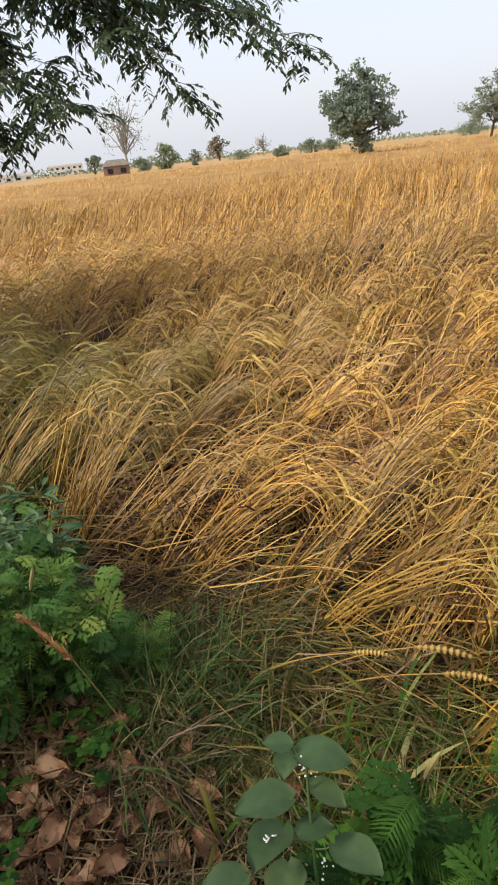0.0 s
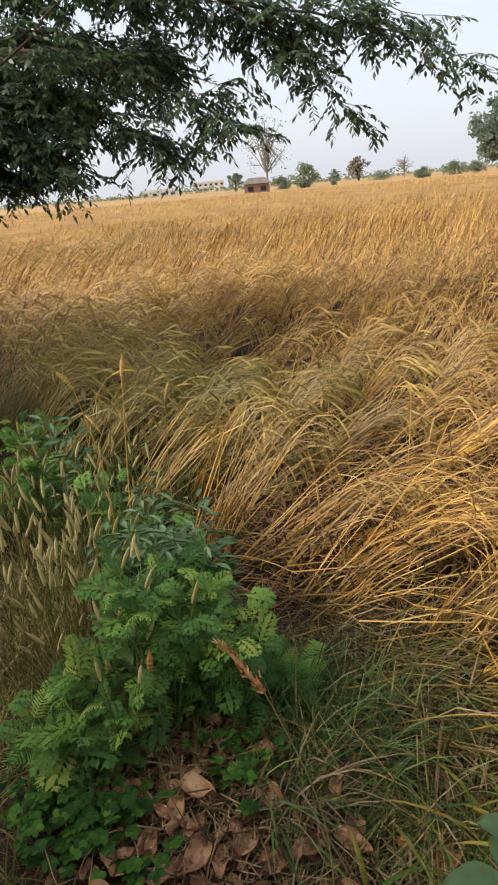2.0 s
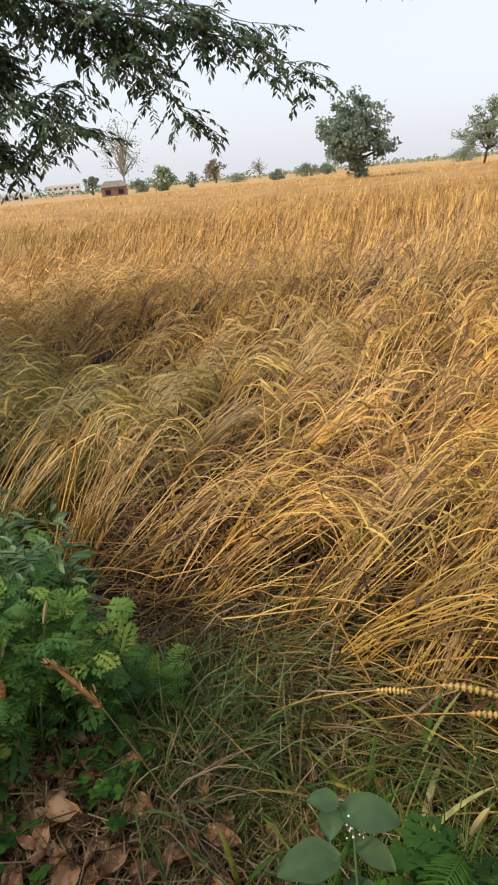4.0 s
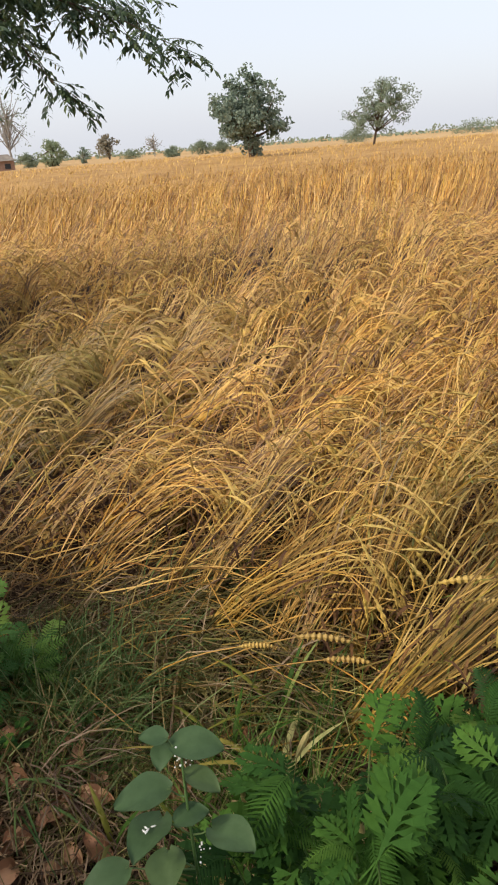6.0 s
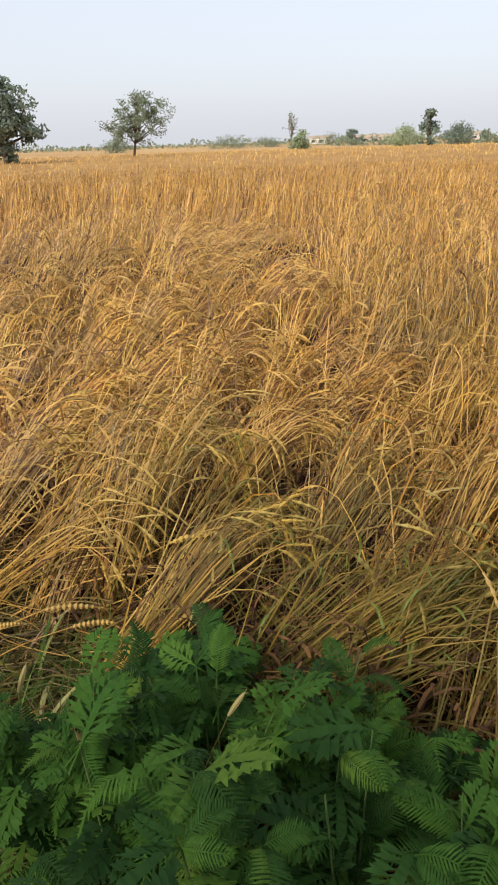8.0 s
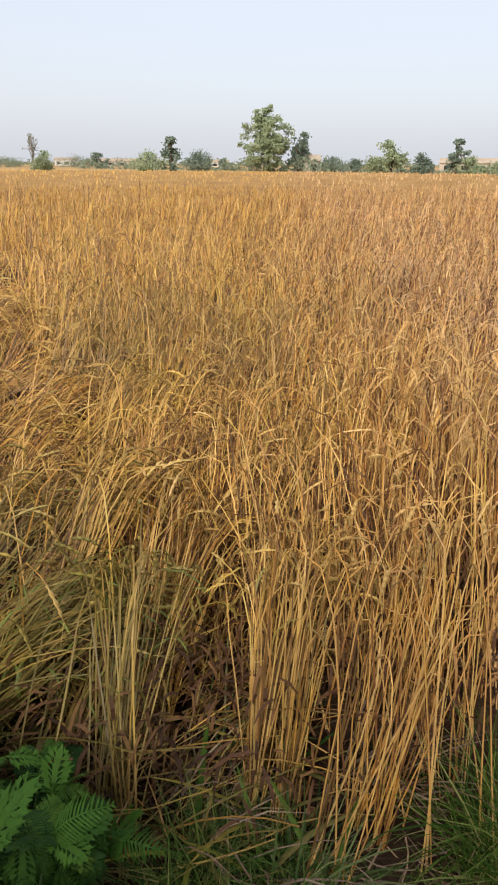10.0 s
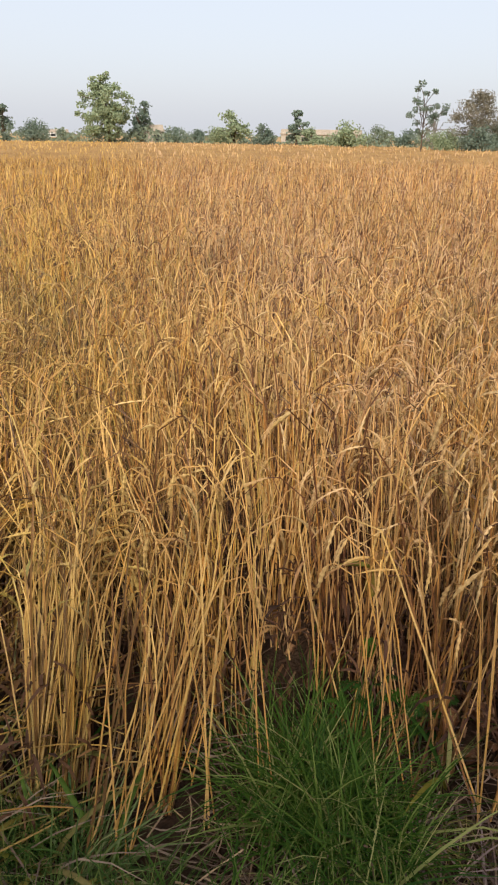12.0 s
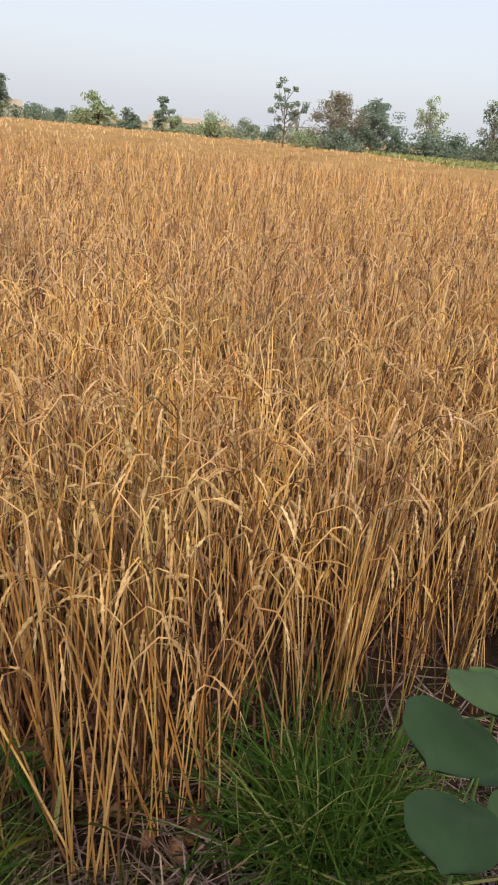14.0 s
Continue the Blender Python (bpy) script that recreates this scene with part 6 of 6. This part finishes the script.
def straw_litter():
    """Broken straw lying on the soil along the field's edge and between the stalks."""
    rng = np.random.default_rng(88)
    n = 5200
    u = rng.uniform(-3.0, 3.4, n)
    v = np.concatenate([rng.normal(-0.12, 0.2, n // 4), rng.uniform(0, 2.6, n - n // 4)])
    u[:1100], v[:1100] = rng.uniform(1.2, 3.3, 1100), rng.normal(-0.1, 0.18, 1100)
    u[2100:2800], v[2100:2800] = rng.uniform(-1.75, -0.8, 700), rng.normal(-0.6, 0.16, 700)
    u[2800:3600], v[2800:3600] = rng.uniform(-1.95, -1.1, 800), rng.uniform(-0.78, -0.28, 800)
    u[3600:4300], v[3600:4300] = rng.uniform(-2.4, -1.4, 700), rng.uniform(-0.28, 0.25, 700)
    u[1100:2100], v[1100:2100] = rng.uniform(-2.1, -0.3, 1000), rng.normal(-0.22, 0.24, 1000)
    x, y = xy_of(u, v)
    a = rng.uniform(0, 2 * math.pi, n)
    ll = rng.uniform(0.05, 0.26, n)
    s = np.linspace(-0.5, 0.5, 4)
    bend = rng.normal(0, 0.04, n)
    c = np.stack([x[:, None] + np.cos(a)[:, None] * s * ll[:, None] - np.sin(a)[:, None] * (s * s)[None] * bend[:, None], y[:, None] + np.sin(a)[:, None] * s * ll[:, None] + np.cos(a)[:, None] * (s * s)[None] * bend[:, None],
                  (ground_z(x, y) + rng.uniform(0.003, 0.05, n))[:, None] + s[None] * rng.normal(0, 0.05, n)[:, None]], -1)
    t, q = tubes(c, np.full((n, 4), 0.0019) * rng.uniform(0.6, 1.4, n)[:, None], 3)
    m = n // 4
    ac = np.stack([-np.sin(a[:m]), np.cos(a[:m]), rng.normal(0, 0.4, m)], -1)[:, None].repeat(4, 1)
    c2 = c[:m] + rng.normal(0, 0.05, (m, 1, 3)) * np.array([1, 1, 0.1])
    v2, q2 = ribbons(c2, np.array([0.002, 0.005, 0.004, 0.001])[None].repeat(m, 0), unit(ac))
    ob = new("straw_litter", np_mesh("straw_litter", [(t, q, 0, None), (v2, q2, 1, None)], [LITTER, GREY_BLADE]))
    tagged(ob, "broken straw and dry blades littering the ground", "straw", kind="stuff")


straw_litter()


def broken_stalks():
    """Snapped stalks without ears that lie across one another inside the beaten crop."""
    rng = np.random.default_rng(90)
    n = 4000
    u, v = rng.uniform(-3.0, 0.7, n), rng.uniform(0.0, 1.0, n) ** 1.4 * 2.2
    v = v + edge_of(u)
    x, y = xy_of(u, v)
    low = np.arange(n) < 1500  # a low tangle in front of the crop's foot
    u[low] = rng.uniform(-2.0, 0.15, 1500)
    v[low] = edge_of(u[low]) + rng.uniform(-0.42, 0.12, 1500)
    x, y = xy_of(u, v)
    a = np.where(low, rng.normal(0.35, 0.8, n), rng.normal(0.2, 1.2, n))
    ll = rng.uniform(0.2, 0.55, n) * np.where(low, 0.8, 1.0)
    s = np.linspace(0, 1, 5)
    rise = rng.uniform(0.0, 0.75, n) * np.where(low, 0.4, 1.0)
    bend = rng.normal(0, 0.35, n)
    aa = a[:, None] + bend[:, None] * s
    st = ll[:, None] / 4
    cx = x[:, None] + np.cumsum(np.cos(aa) * st, 1)
    cy = y[:, None] + np.cumsum(np.sin(aa) * st, 1)
    z = (ground_z(x, y) + rng.uniform(0.01, 0.16, n) * np.where(low, 0.6, 1.0))[:, None] + ll[:, None] * rise[:, None] * (s - 0.55 * s * s)
    _, _, green = lodging(x, y)
    eu, ev = uv_of(cx, cy)
    ok = (ev > edge_of(eu) - 0.04).all(1) | low
    green = np.clip(green + rng.normal(0.1, 0.2, n) + 0.2 * low, 0, 1)
    rad = np.linspace(0.0024, 0.0016, 5)[None] * rng.uniform(0.7, 1.3, n)[:, None]
    blocks = []
    for who, mat in ((ok & ~low, 0), (low & (rng.random(n) < 0.35), 0), (low & (np.arange(n) % 2 > 0), 1)):
        t, q = tubes(np.stack([cx, cy, z], -1)[who], rad[who], 3)
        blocks.append((t, q, mat, np.repeat(green[who], 15)))
    ob = new("broken_stalks", np_mesh("broken_stalks", blocks, [STEM, LITTER]))
    tagged(ob, "snapped wheat stalks lying crosswise in the beaten crop", "straw", kind="stuff")


broken_stalks()


# ---- the stalks that stand nearest to the walk, one by one ----
def edge_stalks(count):
    rng = np.random.default_rng(123)
    u = np.linspace(-1.2, 2.6, count) + rng.normal(0, 0.02, count)
    v = edge_of(u) + rng.uniform(0.02, 0.2, count)
    x, y = xy_of(u, v)
    cur, th, head, green = stalk_curves(rng, x, y, 8, wild=0.0)
    x, y = cur[:, 0, 0], cur[:, 0, 1]
    ears = ear_curves(rng, cur[:, -1], th, head, 10)
    prof = np.sin(np.clip(np.linspace(0, 1, 10) * 0.93 + 0.07, 0, 1) * math.pi) ** 0.55 * (1 + 0.24 * np.cos(np.arange(10) * math.pi))
    tipv = uv_of(ears[:, -1, 0], ears[:, -1, 1])[1] - uv_of(x, y)[1]
    for i in range(count):
        if tipv[i] < 0.06 or ears[i, -1, 2] < 0.15:  # only those that lean into the field
            continue
        base = np.array([x[i], y[i], 0.0])
        root = new("wheat_stalk")
        root.matrix_world = pose(x[i], y[i], 0)
        g = green[i]
        t = np_mesh("stem", [(*tubes(cur[i:i + 1] - base, np.linspace(0.0023, 0.0015, 8)[None], 5), 0, np.full(40, g))], [STEM], True)
        part("stem", t, root)
        tv, tq = tubes(ears[i:i + 1] - base, 0.0054 * prof[None], 6)
        av, aq, _ = awn_ribbons(rng, ears[i:i + 1] - base, 18, 0.06)
        ear = part("ear", np_mesh("ear", [(tv, tq, 0, np.full(len(tv), g))], [EAR]), root)
        tagged(part("beard", np_mesh("beard", [(av, aq, 0, np.full(len(av), g))], [EAR]), ear), kind="stuff")
        for k in range(int(rng.integers(0, 2))):
            c, ac, pick, sl = leaf_curves(rng, cur[i:i + 1] - base, 6, 1.1, 0.17)
            w = 0.0075 * np.sin(np.clip(sl * 0.9 + 0.1, 0, 1) * math.pi)[None] ** 0.6
            part("leaf", np_mesh("leaf", [(*ribbons(c, w, ac), 0, np.full(12, min(1, g * 1.4)))], [BLADE]), root)
        tagged(root, "single ripe wheat stalk with nodding ear at the field edge" if g < 0.35 else "half-green wheat stalk with nodding ear at the field edge", "wheat", "wheat stalks at the field edge")


edge_stalks(190)


def lone_stalk(foot, bend, tip, dirn, g, label, size=0.095):
    """One tall wheat stalk that stands among the weeds with its ear up."""
    rng = np.random.default_rng(int(abs(foot[0]) * 1000))
    base = np.array([foot[0], foot[1], 0.0])
    cur = polyline((foot, bend, tip), 9)
    s = np.linspace(0, 1, 21)
    d = unit(np.array(dirn, float))
    ear = cur[-1] + d * (s * size)[:, None] - np.array([0, 0, 0.25 * size]) * (s ** 2)[:, None]
    prof = np.sin(np.clip(s * 0.93 + 0.07, 0, 1) * math.pi) ** 0.5 * (1 + 0.36 * np.cos(np.arange(21) * math.pi))
    root = new("wheat_stalk")
    root.matrix_world = pose(foot[0], foot[1], 0)
    part("stem", np_mesh("stem", [(*tubes((cur - base)[None], np.linspace(0.003, 0.0018, 9)[None], 5), 0, np.full(45, g))], [STEM], True), root)
    tv, tq = tubes((ear - base)[None], 0.0068 * (size / 0.095) ** 0.5 * prof[None], 6)
    top = part("ear", np_mesh("ear", [(tv, tq, 0, np.full(len(tv), g))], [EAR]), root)
    av, aq, _ = awn_ribbons(rng, (ear - base)[None], 16, 0.05)
    tagged(part("beard", np_mesh("beard", [(av, aq, 0, np.full(len(av), g))], [EAR]), top), kind="stuff")
    tagged(root, label, "wheat", "lone wheat stalks among the weeds")


lone_stalk((-1.05, 2.12, 0.0), (-1.0, 2.14, 0.6), (-0.97, 2.14, 0.93), (0.12, 0.05, 1.0), 0.0, "tall orange-ripe wheat stalk standing among the weeds")
lone_stalk((-1.08, 2.1, 0.0), (-1.06, 2.1, 0.62), (-1.12, 2.07, 0.92), (-0.55, -0.1, 1.0), 0.35, "tall pale wheat stalk leaning among the weeds")
lone_stalk((-0.88, 2.25, 0.0), (-0.88, 2.22, 0.5), (-0.84, 2.18, 0.83), (0.25, 0.0, 1.0), 0.6, "half-green wheat stalk standing among the weeds")
for tip, dirn, g, size in (((0.79, 1.375, 0.34), (0.96, -0.12, 0.16), 0.35, 0.2), ((0.85, 1.3, 0.325), (1.0, -0.2, 0.0), 0.45, 0.12), ((0.434, 1.318, 0.2), (1.0, -0.16, 0.06), 0.25, 0.135), ((0.37, 1.36, 0.26), (1.0, -0.18, 0.03), 0.3, 0.16), ((0.213, 1.387, 0.24), (1.0, -0.1, 0.1), 0.2, 0.1), ((0.625, 1.852, 0.335), (1.0, -0.12, 0.05), 0.3, 0.11)):
    x, y, z = tip
    lone_stalk((x - 0.32, y + 0.2, 0.0), (x - 0.13, y + 0.06, z * 0.8), tip, dirn, g, "beaten wheat stalk with a long pale ear beside the weeds", size)


def yellow_leaf_stalk(x, y, z):
    """A ripe stalk with one broad yellow leaf folded down over it."""
    root = new("wheat_stalk")
    root.matrix_world = pose(x, y, 0)
    stem = polyline(((0.02, 0.03, -0.02), (0.004, 0.004, z), (0.03, 0.0, 0.66)), 8)
    part("stem", np_mesh("stem", [(*tubes(stem[None], np.linspace(0.0026, 0.0016, 8)[None], 5), 0, np.full(40, 0.1))], [STEM], True), root)
    broad = leaf_blade("leaf", YELLOWING, 0.075, 0.042, 0.0, 0.2, 0.0, 8, 4)
    part("leaf", broad, root, pose(0.0, 0.0, z + 0.035, -78, 0, 105), "broad yellow leaf folded down")
    part("leaf", broad, root, pose(0.0, 0.0, z + 0.035, -4, 4, 10) @ Matrix.Diagonal((0.5, 1.2, 1, 1)), "yellow leaf sticking out")
    tagged(root, "ripe wheat stalk with a broad yellow leaf", "wheat")


yellow_leaf_stalk(2.07, -0.52, 0.45)
